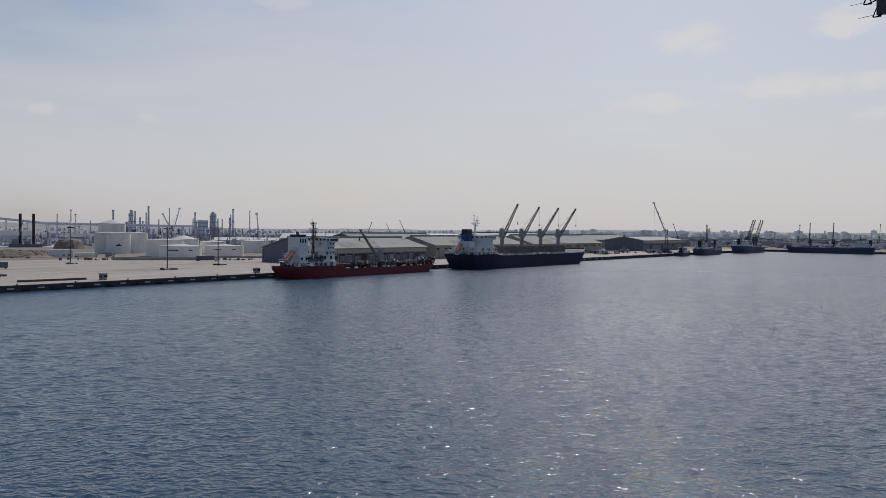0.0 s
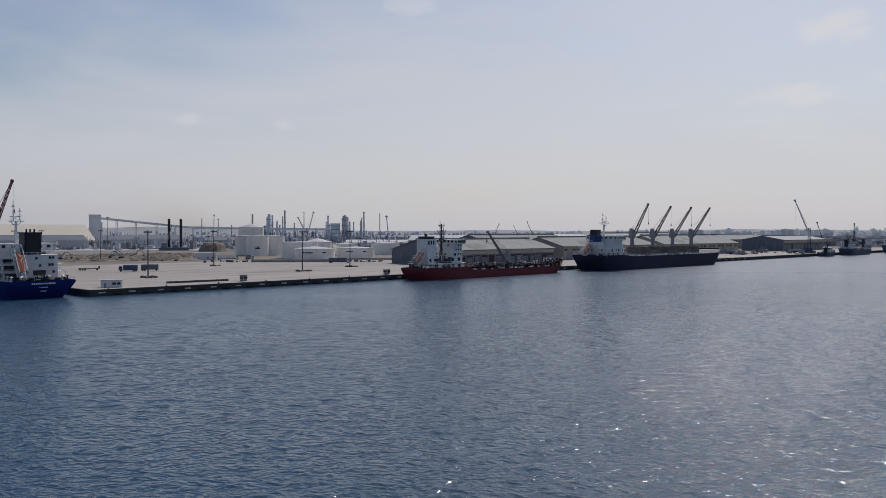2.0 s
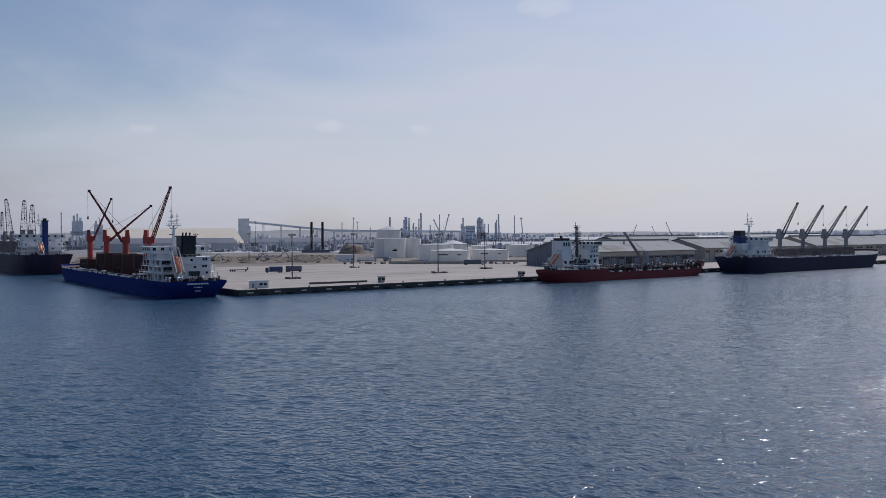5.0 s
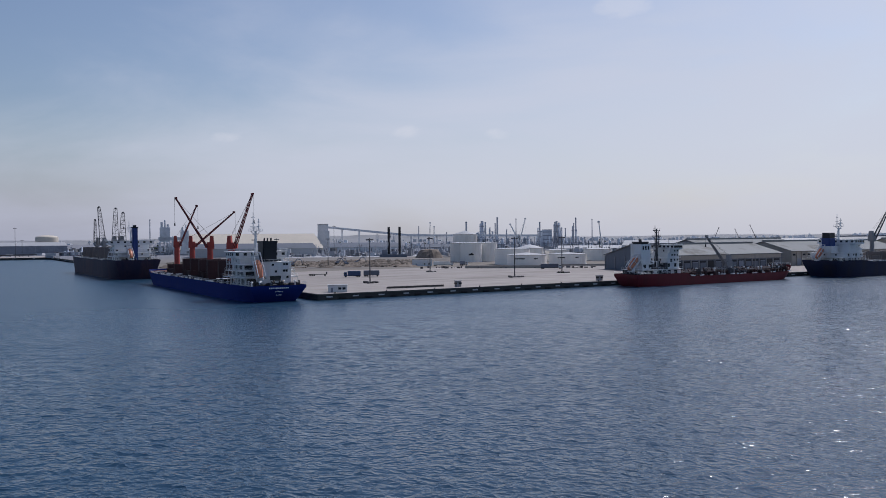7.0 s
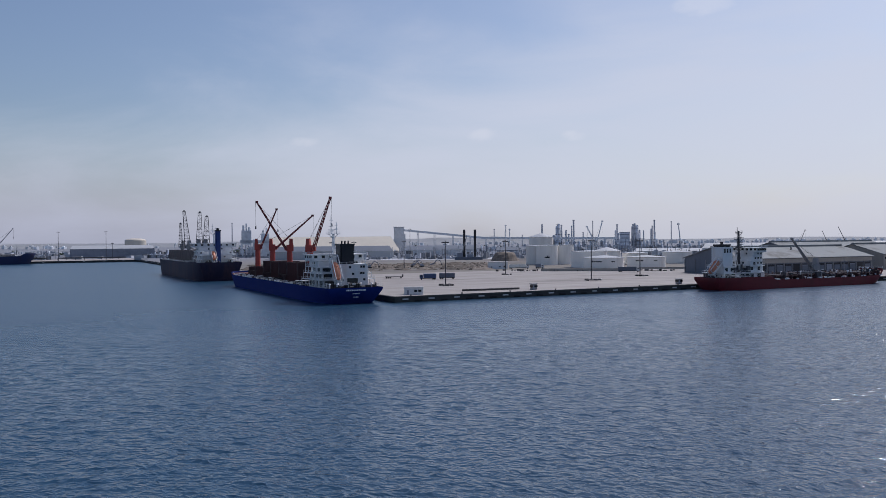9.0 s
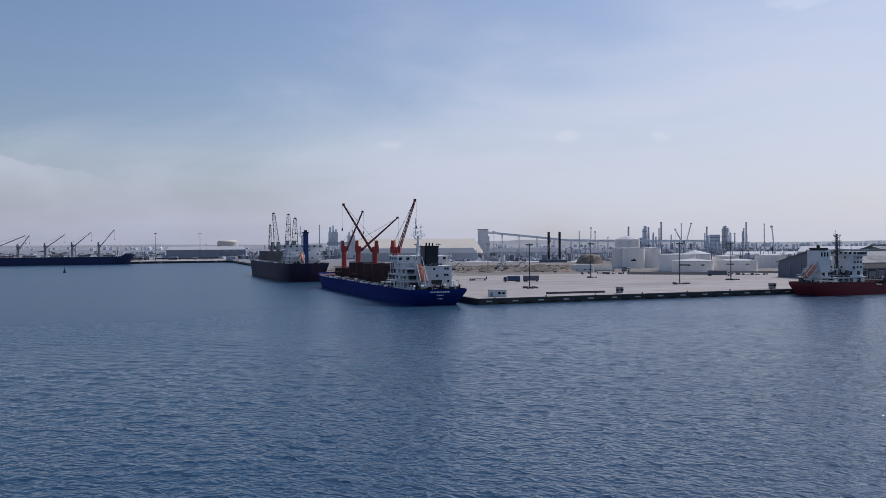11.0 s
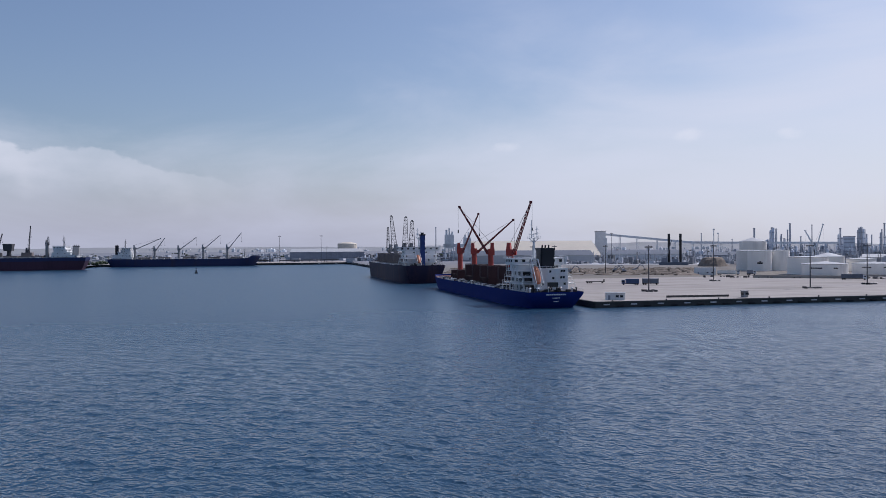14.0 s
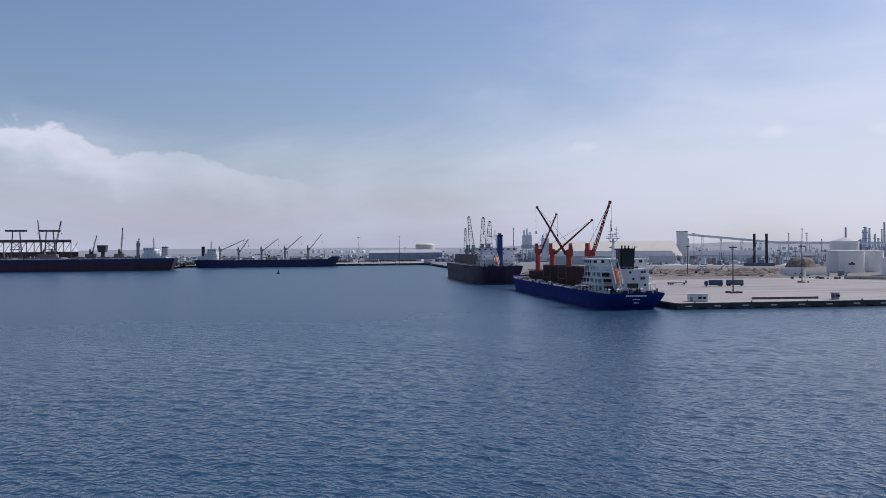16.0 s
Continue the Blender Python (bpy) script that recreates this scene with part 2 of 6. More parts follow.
def water_material():
    m = bpy.data.materials.new("harbour_water")
    m.use_nodes = True
    t = m.node_tree
    b = t.nodes["Principled BSDF"]
    b.inputs["Base Color"].default_value = (0.019, 0.056, 0.104, 1)
    b.inputs["IOR"].default_value = 1.33
    b.inputs["Specular IOR Level"].default_value = 0.44
    c = t.nodes.new("ShaderNodeTexCoord")
    sep = t.nodes.new("ShaderNodeSeparateXYZ")
    wire(t, c, "Object", sep, 0)
    # places along the long quay and inland from it
    along = math_node(t, "ADD", math_node(t, "MULTIPLY", math_node(t, "ADD", sep.outputs[0], 196.0), math.cos(radians(TURN))),
                      math_node(t, "MULTIPLY", math_node(t, "SUBTRACT", sep.outputs[1], 320.0), math.sin(radians(TURN))))
    inland = math_node(t, "ADD", math_node(t, "MULTIPLY", math_node(t, "ADD", sep.outputs[0], 196.0), -math.sin(radians(TURN))),
                       math_node(t, "MULTIPLY", math_node(t, "SUBTRACT", sep.outputs[1], 320.0), math.cos(radians(TURN))))

    def mapped(turn, sx, sy):
        mp = t.nodes.new("ShaderNodeMapping")
        mp.inputs["Rotation"].default_value = (0, 0, radians(turn))
        mp.inputs["Scale"].default_value = (sx, sy, 1.0)
        wire(t, c, "Object", mp, 0)
        return mp

    gust_map = mapped(-TURN, 0.35, 1.0)
    gust = node(t, "ShaderNodeTexNoise", Scale=0.016, Detail=4.0, Roughness=0.55)
    wire(t, gust_map, 0, gust, "Vector")
    # the lee of the pier: less sea the nearer to the quay, in streaks
    lee = ramp(t, math_node(t, "ADD", inland, math_node(t, "MULTIPLY", gust.outputs["Fac"], 150.0)), -190.0, 60.0)
    far_end = ramp(t, along, 100.0, 560.0)
    lee = math_node(t, "MULTIPLY", lee, math_node(t, "SUBTRACT", 1.0, far_end))
    calm = math_node(t, "ADD", 0.62, math_node(t, "MULTIPLY", gust.outputs["Fac"], 0.76))
    calm = math_node(t, "MULTIPLY", calm, math_node(t, "SUBTRACT", 1.0, math_node(t, "MULTIPLY", lee, 0.52)))
    # more wind out in the open end of the basin
    open_sea = math_node(t, "ADD", 0.6, math_node(t, "MULTIPLY", ramp(t, along, -190.0, 40.0), 0.75))
    total = None
    for turn, sx, sy, scale, detail, rough, height in WAVES:
        mp = mapped(turn, sx, sy)
        n = node(t, "ShaderNodeTexNoise", Scale=scale, Detail=detail, Roughness=rough, Distortion=0.25)
        wire(t, mp, 0, n, "Vector")
        # crests sharper than troughs
        h = math_node(t, "MULTIPLY", math_node(t, "SUBTRACT", 1.0, math_node(t, "ABSOLUTE", math_node(t, "MULTIPLY", math_node(t, "SUBTRACT", n.outputs["Fac"], 0.56), 3.0))), height)
        total = h if total is None else math_node(t, "ADD", total, h)
    chop = node(t, "ShaderNodeTexNoise", Scale=2.9, Detail=1.0, Roughness=0.5)
    wire(t, mapped(10, 0.85, 1.0), 0, chop, "Vector")
    total = math_node(t, "ADD", total, math_node(t, "MULTIPLY", math_node(t, "MULTIPLY", chop.outputs["Fac"], CHOP), open_sea))
    bp = node(t, "ShaderNodeBump", Strength=1.0, Distance=1.0)
    bp.inputs["Filter Width"].default_value = 0.03
    t.links.new(math_node(t, "MULTIPLY", total, calm), bp.inputs["Height"])
    wire(t, bp, 0, b, "Normal")
    t.links.new(math_node(t, "ADD", math_node(t, "ADD", 0.074, math_node(t, "MULTIPLY", far_end, 0.22)), math_node(t, "MULTIPLY", lee, 0.2)), b.inputs["Roughness"])
    return m


# ripples: turn, stretch across and along, scale, detail, roughness, height in metres
WAVES = ((-14, 0.75, 1.0, 0.62, 0.0, 0.5, 0.135), (-40, 0.8, 1.0, 1.05, 0.0, 0.5, 0.08), (16, 0.8, 1.0, 1.6, 0.0, 0.5, 0.034))
CHOP = 0.062
TURN = 54.56      # the harbour grid's turn, degrees
WATER = water_material()
for old_paint in (HULL_BLUE, HULL_RED, HULL_BLACK, HULL_NAVY, HULL_PLUM, HULL_HARBOUR, BOOT_RED):
    old_paint.node_tree.nodes["Principled BSDF"].inputs["Specular IOR Level"].default_value = 0.18


# ---- mesh helpers ----
def box(bm, x0, x1, y0, y1, z0, z1, top=1.0):
    """A box; top below 1 draws its upper face in."""
    cx, cy, hx, hy = (x0 + x1) / 2, (y0 + y1) / 2, (x1 - x0) / 2, (y1 - y0) / 2
    v = [bm.verts.new((cx + sx * hx * k, cy + sy * hy * k, z)) for z, k in ((z0, 1), (z1, top)) for sx, sy in ((-1, -1), (1, -1), (1, 1), (-1, 1))]
    for f in ((3, 2, 1, 0), (4, 5, 6, 7), (0, 1, 5, 4), (1, 2, 6, 5), (2, 3, 7, 6), (3, 0, 4, 7)):
        bm.faces.new([v[i] for i in f])
    return bm


def tube(bm, p, q, r0, r1=None, n=8):
    """A round bar from p to q."""
    p, q = Vector(p), Vector(q)
    r1 = r0 if r1 is None else r1
    turn = (q - p).to_track_quat("Z", "Y")
    rings = []
    for c, r in ((p, r0), (q, r1)):
        rings.append([bm.verts.new(c + turn @ Vector((r * math.cos(2 * math.pi * i / n), r * math.sin(2 * math.pi * i / n), 0))) for i in range(n)])
    for i in range(n):
        bm.faces.new((rings[0][i], rings[0][(i + 1) % n], rings[1][(i + 1) % n], rings[1][i]))
    bm.faces.new(rings[0][::-1])
    bm.faces.new(rings[1])
    return bm


def lathe(bm, profile, n=40, x=0, y=0):
    """A round body from (radius, height) pairs, from the bottom up."""
    rings = [[bm.verts.new((x + r * math.cos(2 * math.pi * i / n), y + r * math.sin(2 * math.pi * i / n), z)) for i in range(n)] for r, z in profile]
    for a, b in zip(rings, rings[1:]):
        for i in range(n):
            bm.faces.new((a[i], a[(i + 1) % n], b[(i + 1) % n], b[i]))
    bm.faces.new(rings[0][::-1])
    bm.faces.new(rings[-1])
    return bm


def prism(bm, outline, x0, x1):
    """An outline of (y, z) drawn out along x."""
    a = [bm.verts.new((x0, y, z)) for y, z in outline]
    b = [bm.verts.new((x1, y, z)) for y, z in outline]
    n = len(outline)
    for i in range(n):
        bm.faces.new((a[i], a[(i + 1) % n], b[(i + 1) % n], b[i]))
    bm.faces.new(a[::-1])
    bm.faces.new(b)
    return bm


def ribbed(bm, x0, x1, y0, y1, z0, z1, ribs, deep, along="y"):
    """An upright slab with ribs standing proud of both long faces, in one piece. along: the axis that the ribs follow one another on."""
    a, b, p, q = (y0, y1, x0, x1) if along == "y" else (x0, x1, y0, y1)
    edge = []
    for i in range(ribs):
        c = a + (b - a) * (i + 0.5) / ribs
        w = (b - a) / ribs * 0.12
        edge += [(c - w, 0.0), (c - w, deep), (c + w, deep), (c + w, 0.0)]
    edge = [(a, 0.0)] + edge + [(b, 0.0)]
    outline = [(u, p - d) for u, d in edge] + [(u, q + d) for u, d in reversed(edge)]
    if along == "y":
        outline = [(v, u) for u, v in outline]
    low = [bm.verts.new((x, y, z0)) for x, y in outline]
    high = [bm.verts.new((x, y, z1)) for x, y in outline]
    n = len(outline)
    for i in range(n):
        bm.faces.new((low[i], low[(i + 1) % n], high[(i + 1) % n], high[i]))
    bm.faces.new(low[::-1])
    bm.faces.new(high)
    return bm


def mesh_of(bm, name, material, smooth=False):
    bmesh.ops.recalc_face_normals(bm, faces=bm.faces[:])
    me = bpy.data.meshes.new(name)
    bm.to_mesh(me)
    bm.free()
    me.materials.append(material)
    if smooth:
        me.polygons.foreach_set("use_smooth", [True] * len(me.polygons))
        me.set_sharp_from_angle(angle=radians(35))
    return me


def part(name, bm, material, parent, label="", smooth=False):
    ob = new(name, mesh_of(bm, name, material, smooth))
    ob.parent = parent
    if label:
        tagged(ob, label)
    return ob


def shared(name, me, parent, loc, rz=0.0):
    ob = new(name, me)
    ob.parent = parent
    ob.matrix_basis = pose(*loc, 0, 0, rz)
    return ob


def thing(name, m, label, category, group="", kind=""):
    ob = new(name)
    ob.empty_display_size = 0.5
    ob.matrix_basis = m
    return tagged(ob, label, category, group, kind)


def whole(name, bm, material, m, label, category="", group="", kind="", smooth=False):
    ob = new(name, mesh_of(bm, name, material, smooth))
    ob.matrix_basis = m
    return tagged(ob, label, category, group, kind)


# harbour grid: x along the long quay, y inland, origin at the pier's corner
GRID = pose(-196, 320, 0, 0, 0, 54.56)
QUAY = 2.5


def spot(s, d, z=QUAY, rz=0.0):
    return GRID @ pose(s, d, z, 0, 0, rz)


def polar(az, dist, z=QUAY, face=True):
    """A place by its bearing to the left of +y and its distance; its x axis runs across the line of sight."""
    a = radians(az)
    return pose(-math.sin(a) * dist, math.cos(a) * dist, z, 0, 0, az if face else TURN)


# ---- water and land ----
bm = bmesh.new()
R = 4950
ring = [bm.verts.new((R * math.cos(2 * math.pi * i / 64), R * math.sin(2 * math.pi * i / 64), -0.3)) for i in range(64)]
bm.faces.new(ring)
whole("water", bm, WATER, pose(0, 0, 0), "blue-grey rippled harbour water with sun glitter", kind="structure")


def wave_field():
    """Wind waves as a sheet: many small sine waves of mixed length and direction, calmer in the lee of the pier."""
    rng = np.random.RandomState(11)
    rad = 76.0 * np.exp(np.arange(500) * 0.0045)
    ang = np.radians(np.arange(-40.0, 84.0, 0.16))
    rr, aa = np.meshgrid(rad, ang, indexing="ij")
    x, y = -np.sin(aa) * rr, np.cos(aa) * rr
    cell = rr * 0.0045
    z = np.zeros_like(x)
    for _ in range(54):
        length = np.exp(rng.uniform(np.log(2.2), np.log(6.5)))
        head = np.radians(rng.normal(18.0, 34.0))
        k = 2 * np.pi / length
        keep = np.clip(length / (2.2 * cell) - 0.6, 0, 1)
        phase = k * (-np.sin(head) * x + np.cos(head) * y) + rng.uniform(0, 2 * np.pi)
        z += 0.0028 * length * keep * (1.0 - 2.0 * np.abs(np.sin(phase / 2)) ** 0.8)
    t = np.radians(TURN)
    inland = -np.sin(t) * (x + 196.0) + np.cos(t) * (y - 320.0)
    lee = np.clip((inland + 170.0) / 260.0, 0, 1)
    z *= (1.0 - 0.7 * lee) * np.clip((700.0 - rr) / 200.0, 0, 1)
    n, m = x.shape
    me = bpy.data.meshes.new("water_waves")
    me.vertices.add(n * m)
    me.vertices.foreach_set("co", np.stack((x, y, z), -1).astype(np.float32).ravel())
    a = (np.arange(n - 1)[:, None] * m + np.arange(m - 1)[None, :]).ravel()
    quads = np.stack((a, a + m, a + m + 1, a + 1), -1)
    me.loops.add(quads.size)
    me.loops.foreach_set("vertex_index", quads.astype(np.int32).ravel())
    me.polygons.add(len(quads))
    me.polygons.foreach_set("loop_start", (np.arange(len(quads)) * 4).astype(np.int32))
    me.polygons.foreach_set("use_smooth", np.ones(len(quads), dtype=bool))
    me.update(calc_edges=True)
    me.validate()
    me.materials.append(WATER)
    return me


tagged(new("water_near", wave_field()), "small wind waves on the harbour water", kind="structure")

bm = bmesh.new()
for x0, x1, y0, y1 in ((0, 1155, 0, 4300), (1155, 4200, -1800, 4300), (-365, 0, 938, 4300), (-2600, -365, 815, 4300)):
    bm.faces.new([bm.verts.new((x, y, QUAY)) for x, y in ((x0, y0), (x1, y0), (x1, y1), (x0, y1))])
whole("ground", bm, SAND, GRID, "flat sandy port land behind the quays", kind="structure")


def apron(name, s0, s1, d0, d1, z=0.12):
    bm = bmesh.new()
    box(bm, s0, s1, d0, d1, QUAY - 0.4, QUAY + z)
    return whole(name, bm, CONCRETE, GRID, "pale worn concrete quay apron", kind="structure")


apron("pavement_pier", 0.6, 1154.4, 0.6, 66, 0.12)
apron("pavement_yard", 0.6, 330, 66.01, 235, 0.115)
apron("pavement_far_quay", -364, -0.5, 938.6, 1060, 0.12)
apron("pavement_west_quay", -1600, -365.6, 815.6, 860, 0.12)


# ---- quay walls ----
def quay_wall(name, s0, d0, s1, d1, pad=13.0, label="dark stained concrete quay wall with rubber fenders"):
    """A quay face from one grid point to another, water on its right side looking along it."""
    dx, dy = s1 - s0, d1 - d0
    length = math.hypot(dx, dy)
    m = spot(s0, d0, 0, math.degrees(math.atan2(dy, dx)))
    wall = thing(name, m, label, "quay wall", kind="structure")
    bm = bmesh.new()
    box(bm, 0, length, -0.35, 0.3, -3, QUAY - 0.55)
    part("wall_face", bm, QUAY_FACE, wall)
    bm = bmesh.new()
    box(bm, 0, length, -0.75, 0.55, QUAY - 0.55, QUAY + 0.16)
    part("cope_beam", bm, QUAY_FACE, wall, "weathered cope beam along the edge")
    bm = bmesh.new()
    box(bm, -1.4, 1.4, -0.95, -0.35, 1.05, 1.6)
    pad_mesh = mesh_of(bm, "fender_pad", PALE_FENDER)
    bm = bmesh.new()
    tube(bm, (-1.6, -0.6, 0.5), (1.6, -0.6, 0.5), 0.42, n=10)
    tyre_mesh = mesh_of(bm, "fender", RUBBER)
    bm = bmesh.new()
    lathe(bm, [(0.32, 0), (0.26, 0.35), (0.45, 0.5), (0.4, 0.62)], 10)
    bollard_mesh = mesh_of(bm, "bollard", STEEL_DARK)
    k = 0
    x = 5.0
    while x < min(length, 620):
        shared("fender_pad", pad_mesh, wall, (x, 0, 0))
        shared("fender", tyre_mesh, wall, (x + pad / 2, 0, 0))
        if k % 2 == 0:
            shared("bollard", bollard_mesh, wall, (x + 3, 0.0, QUAY + 0.16))
        x += pad
        k += 1
    return wall


quay_wall("quay_wall_front", 0, 0, 1155, 0)
quay_wall("quay_wall_side", 0, 938, 0, 0)
quay_wall("quay_wall_far", -365, 938, 0, 938, 26)
quay_wall("quay_wall_west", -1300, 815, -365, 815, 26)
quay_wall("quay_wall_end", 1155, 0, 1155, -900, 26)


# ---- ships ----
def hull_grid(L, B, deck, fore, poop, full=0.86, stern=0.8, rail=0.8):
    """Rows of hull points from under water to the bulwark: for each height, points from stern to bow on one side."""
    levels = [-0.25, 0.0, 0.18, 0.45, 0.75, 1.0, 1.0 + rail / deck]
    steps = [0, 0.015, 0.04, 0.08, 0.13, 0.2, 0.27, 0.29, 0.31, 0.35, 0.5, 0.65, 0.75, 0.82, 0.87, 0.91, 0.94, 0.965, 0.985, 1.0]
    rows = []
    for h in levels:
        hh = max(0.0, min(1.0, h))
        x0 = 0.022 * L * (1 - hh) ** 1.3
        x1 = L - 0.04 * L * (1 - hh) - (0.006 * L if h < 0 else 0)
        row = []
        for p in steps:
            wide = stern * (0.72 + 0.28 * hh) * 1.12
            aft = wide + (1 - wide) * min(1, p / 0.16) ** 0.6
            q = max(0.0, (p - full) / (1 - full))
            ahead = (1 - q ** (1.7 + 0.9 * hh)) ** 0.75
            x = x0 + (x1 - x0) * p
            zz = h * deck
            if h > 0.2:
                lift = fore * max(0.0, min(1.0, (x - 0.925 * L) / (0.012 * L))) + fore * 0.25 * max(0.0, (x / L - 0.8) / 0.2)
                lift += poop[1] * (1.0 if x < poop[0] else max(0.0, 1 - (x - poop[0]) / 3.0))
                zz += lift * (h - 0.2) / 0.8
            row.append((x, B / 2 * aft * ahead, zz))
        rows.append(row)
    return rows


def shell(bm, rows):
    grid = []
    for row in rows:
        grid.append(([bm.verts.new((x, y, z)) for x, y, z in row], [bm.verts.new((x, -y, z)) for x, y, z in row]))
    for (a, c), (b, e) in zip(grid, grid[1:]):
        for i in range(len(a) - 1):
            bm.faces.new((a[i], a[i + 1], b[i + 1], b[i]))
            bm.faces.new((c[i + 1], c[i], e[i], e[i + 1]))
        bm.faces.new((a[0], b[0], e[0], c[0]))
    return bm


def make_hull(ship, L, B, deck, fore, poop, side, lower=None, decking=DECK_RED, full=0.86, split=3, start=0.0):
    rows = [[(x + start, y, z) for x, y, z in row] for row in hull_grid(L, B, deck, fore, poop, full)]
    if lower:
        bm = bmesh.new()
        shell(bm, rows[:split + 1])
        part("boot_topping", bm, lower, ship, "dull red lower hull", True)
        bm = bmesh.new()
        shell(bm, rows[split:])
        part("hull", bm, side, ship, "", True)
    else:
        bm = bmesh.new()
        shell(bm, rows)
        part("hull", bm, side, ship, "", True)
    bm = bmesh.new()
    d = rows[5]
    a = [bm.verts.new((x, y * 0.995, z)) for x, y, z in d]
    c = [bm.verts.new((x, -y * 0.995, z)) for x, y, z in d]
    for i in range(len(d) - 1):
        bm.faces.new((a[i], a[i + 1], c[i + 1], c[i]))
    part("deck", bm, decking, ship)
    return rows


def rails(ship, rows, start, end, up=1.15):
    """A pale railing along both sides between two stations."""
    edge = rows[-1]
    pts = [p for p in edge if start <= p[0] <= end]
    bm = bmesh.new()
    for sgn in (1, -1):
        for a, b in zip(pts, pts[1:]):
            for k in (0.45, 1.0):
                tube(bm, (a[0], sgn * a[1], a[2] + up * k), (b[0], sgn * b[1], b[2] + up * k), 0.06, n=4)
            n = max(1, int((b[0] - a[0]) / 3))
            for i in range(n):
                f = i / n
                x, y, z = (a[j] + (b[j] - a[j]) * f for j in range(3))
                tube(bm, (x, sgn * y, z), (x, sgn * y, z + up), 0.06, n=4)
    part("railing", bm, WHITE_PAINT, ship)


WIN = {}


def window_mesh(w, h):
    if (w, h) not in WIN:
        bm = bmesh.new()
        box(bm, -0.06, 0.06, -w / 2, w / 2, -h / 2, h / 2)
        WIN[w, h] = mesh_of(bm, "window", GLASS_DARK)
    return WIN[w, h]


def tier(ship, x0, x1, hw, z0, z1, name="deckhouse_tier", wins=0, side_wins=0, big=False, aft=True, ahead=True, over=0.8):
    """One storey of a deckhouse: walls, an overhanging deck edge, windows all round."""
    bm = bmesh.new()
    box(bm, x0, x1, -hw, hw, z0, z1 - 0.25)
    t = part(name, bm, WHITE_PAINT, ship)
    bm = bmesh.new()
    back = max(0.9, over * 0.8)
    rim = hw + over
    box(bm, x0 - back, x1 + 0.5, -rim, rim, z1 - 0.25, z1)
    for sgn in (1, -1):
        box(bm, x0 - back, x1 + 0.5, sgn * (rim - 0.05) - 0.04, sgn * (rim - 0.05) + 0.04, z1 + 0.95, z1 + 1.05)
    for k in range(9):
        f = k / 8
        x = x0 - back + 0.05 + (x1 - x0 + back + 0.4) * f
        for sgn in (1, -1):
            y = sgn * (rim - 0.05)
            box(bm, x - 0.04, x + 0.04, y - 0.04, y + 0.04, z1, z1 + 1.0)
            if over > 1.5 and k % 2 == 0:
                box(bm, x - 0.1, x + 0.1, y - 0.1, y + 0.1, z0, z1 - 0.25)
        y = -rim + 0.05 + 2 * (rim - 0.05) * f
        box(bm, x0 - back + 0.01, x0 - back + 0.09, y - 0.04, y + 0.04, z1, z1 + 1.0)
    box(bm, x0 - back + 0.01, x0 - back + 0.09, -rim + 0.1, rim - 0.1, z1 + 0.95, z1 + 1.05)
    part("deck_edge", bm, WHITE_PAINT, t)
    me = window_mesh(1.5 if big else 1.0, 1.2 if big else 1.0)
    zc = (z0 + z1) / 2 + 0.2
    pick = random.Random(int(x0 * 7 + z0 * 13 + hw * 31))
    for i in range(wins):
        if not big and pick.random() < 0.5:
            continue
        y = -hw + 2 * hw * (i + 0.5) / wins
        if aft:
            shared("window", me, t, (x0 - 0.02, y, zc))
        if ahead:
            shared("window", me, t, (x1 + 0.02, y, zc))
    for i in range(side_wins):
        if not big and pick.random() < 0.5:
            continue
        x = x0 + (x1 - x0) * (i + 0.5) / side_wins
        for s in (1, -1):
            shared("window", me, t, (x, s * (hw + 0.02), zc), 90)
    return t


def ship_mast(ship, x, z0, z1, y=0.0, material=WHITE_PAINT):
    """A signal mast: thick post, a railed lookout platform, braces, and two thin poles of unlike height with yards above."""
    bm = bmesh.new()
    h = z1 - z0
    mid = z0 + h * 0.52
    tube(bm, (x, y, z0), (x, y, mid), 0.75, 0.5, 10)
    tube(bm, (x - 2.4, y, z0), (x - 0.2, y, mid - 0.5), 0.22, n=6)
    for s in (-1, 1):
        tube(bm, (x, y, mid - 2.2), (x, y + s * 2.4, mid), 0.16, n=5)
    for dy, top, r in ((-1.5, z1 - h * 0.16, 0.22), (1.1, z1, 0.26)):
        tube(bm, (x, y + dy, mid), (x, y + dy, top), r, 0.12, 6)
        for f, w in ((0.4, 1.1), (0.72, 0.8)):
            z = mid + (top - mid) * f
            tube(bm, (x, y + dy - w, z), (x, y + dy + w, z), 0.12, n=5)
            tube(bm, (x - w, y + dy, z + 0.4), (x + w, y + dy, z + 0.4), 0.1, n=5)
    m = part("mast", bm, material, ship)
    bm = bmesh.new()
    box(bm, x - 1.4, x + 1.4, y - 2.8, y + 2.8, mid - 0.12, mid + 0.12)
    for sx in (-1.35, 1.35):
        box(bm, x + sx - 0.05, x + sx + 0.05, y - 2.8, y + 2.8, mid + 0.95, mid + 1.05)
        for k in range(5):
            box(bm, x + sx - 0.05, x + sx + 0.05, y - 2.75 + k * 1.375 - 0.05, y - 2.75 + k * 1.375 + 0.05, mid, mid + 1.0)
    part("lookout_platform", bm, material, m)
    for w, dz in ((2.1, 1.7), (1.4, -1.6)):
        bm = bmesh.new()
        box(bm, x + 0.7, x + 1.15, y - w, y + w, mid + dz, mid + dz + 0.4)
        tube(bm, (x + 0.9, y, mid + dz - 0.9), (x + 0.9, y, mid + dz), 0.2, n=6)
        tube(bm, (x, y, mid + dz - 0.8), (x + 0.9, y, mid + dz - 0.8), 0.15, n=5)
        part("radar_scanner", bm, WHITE_PAINT, m)


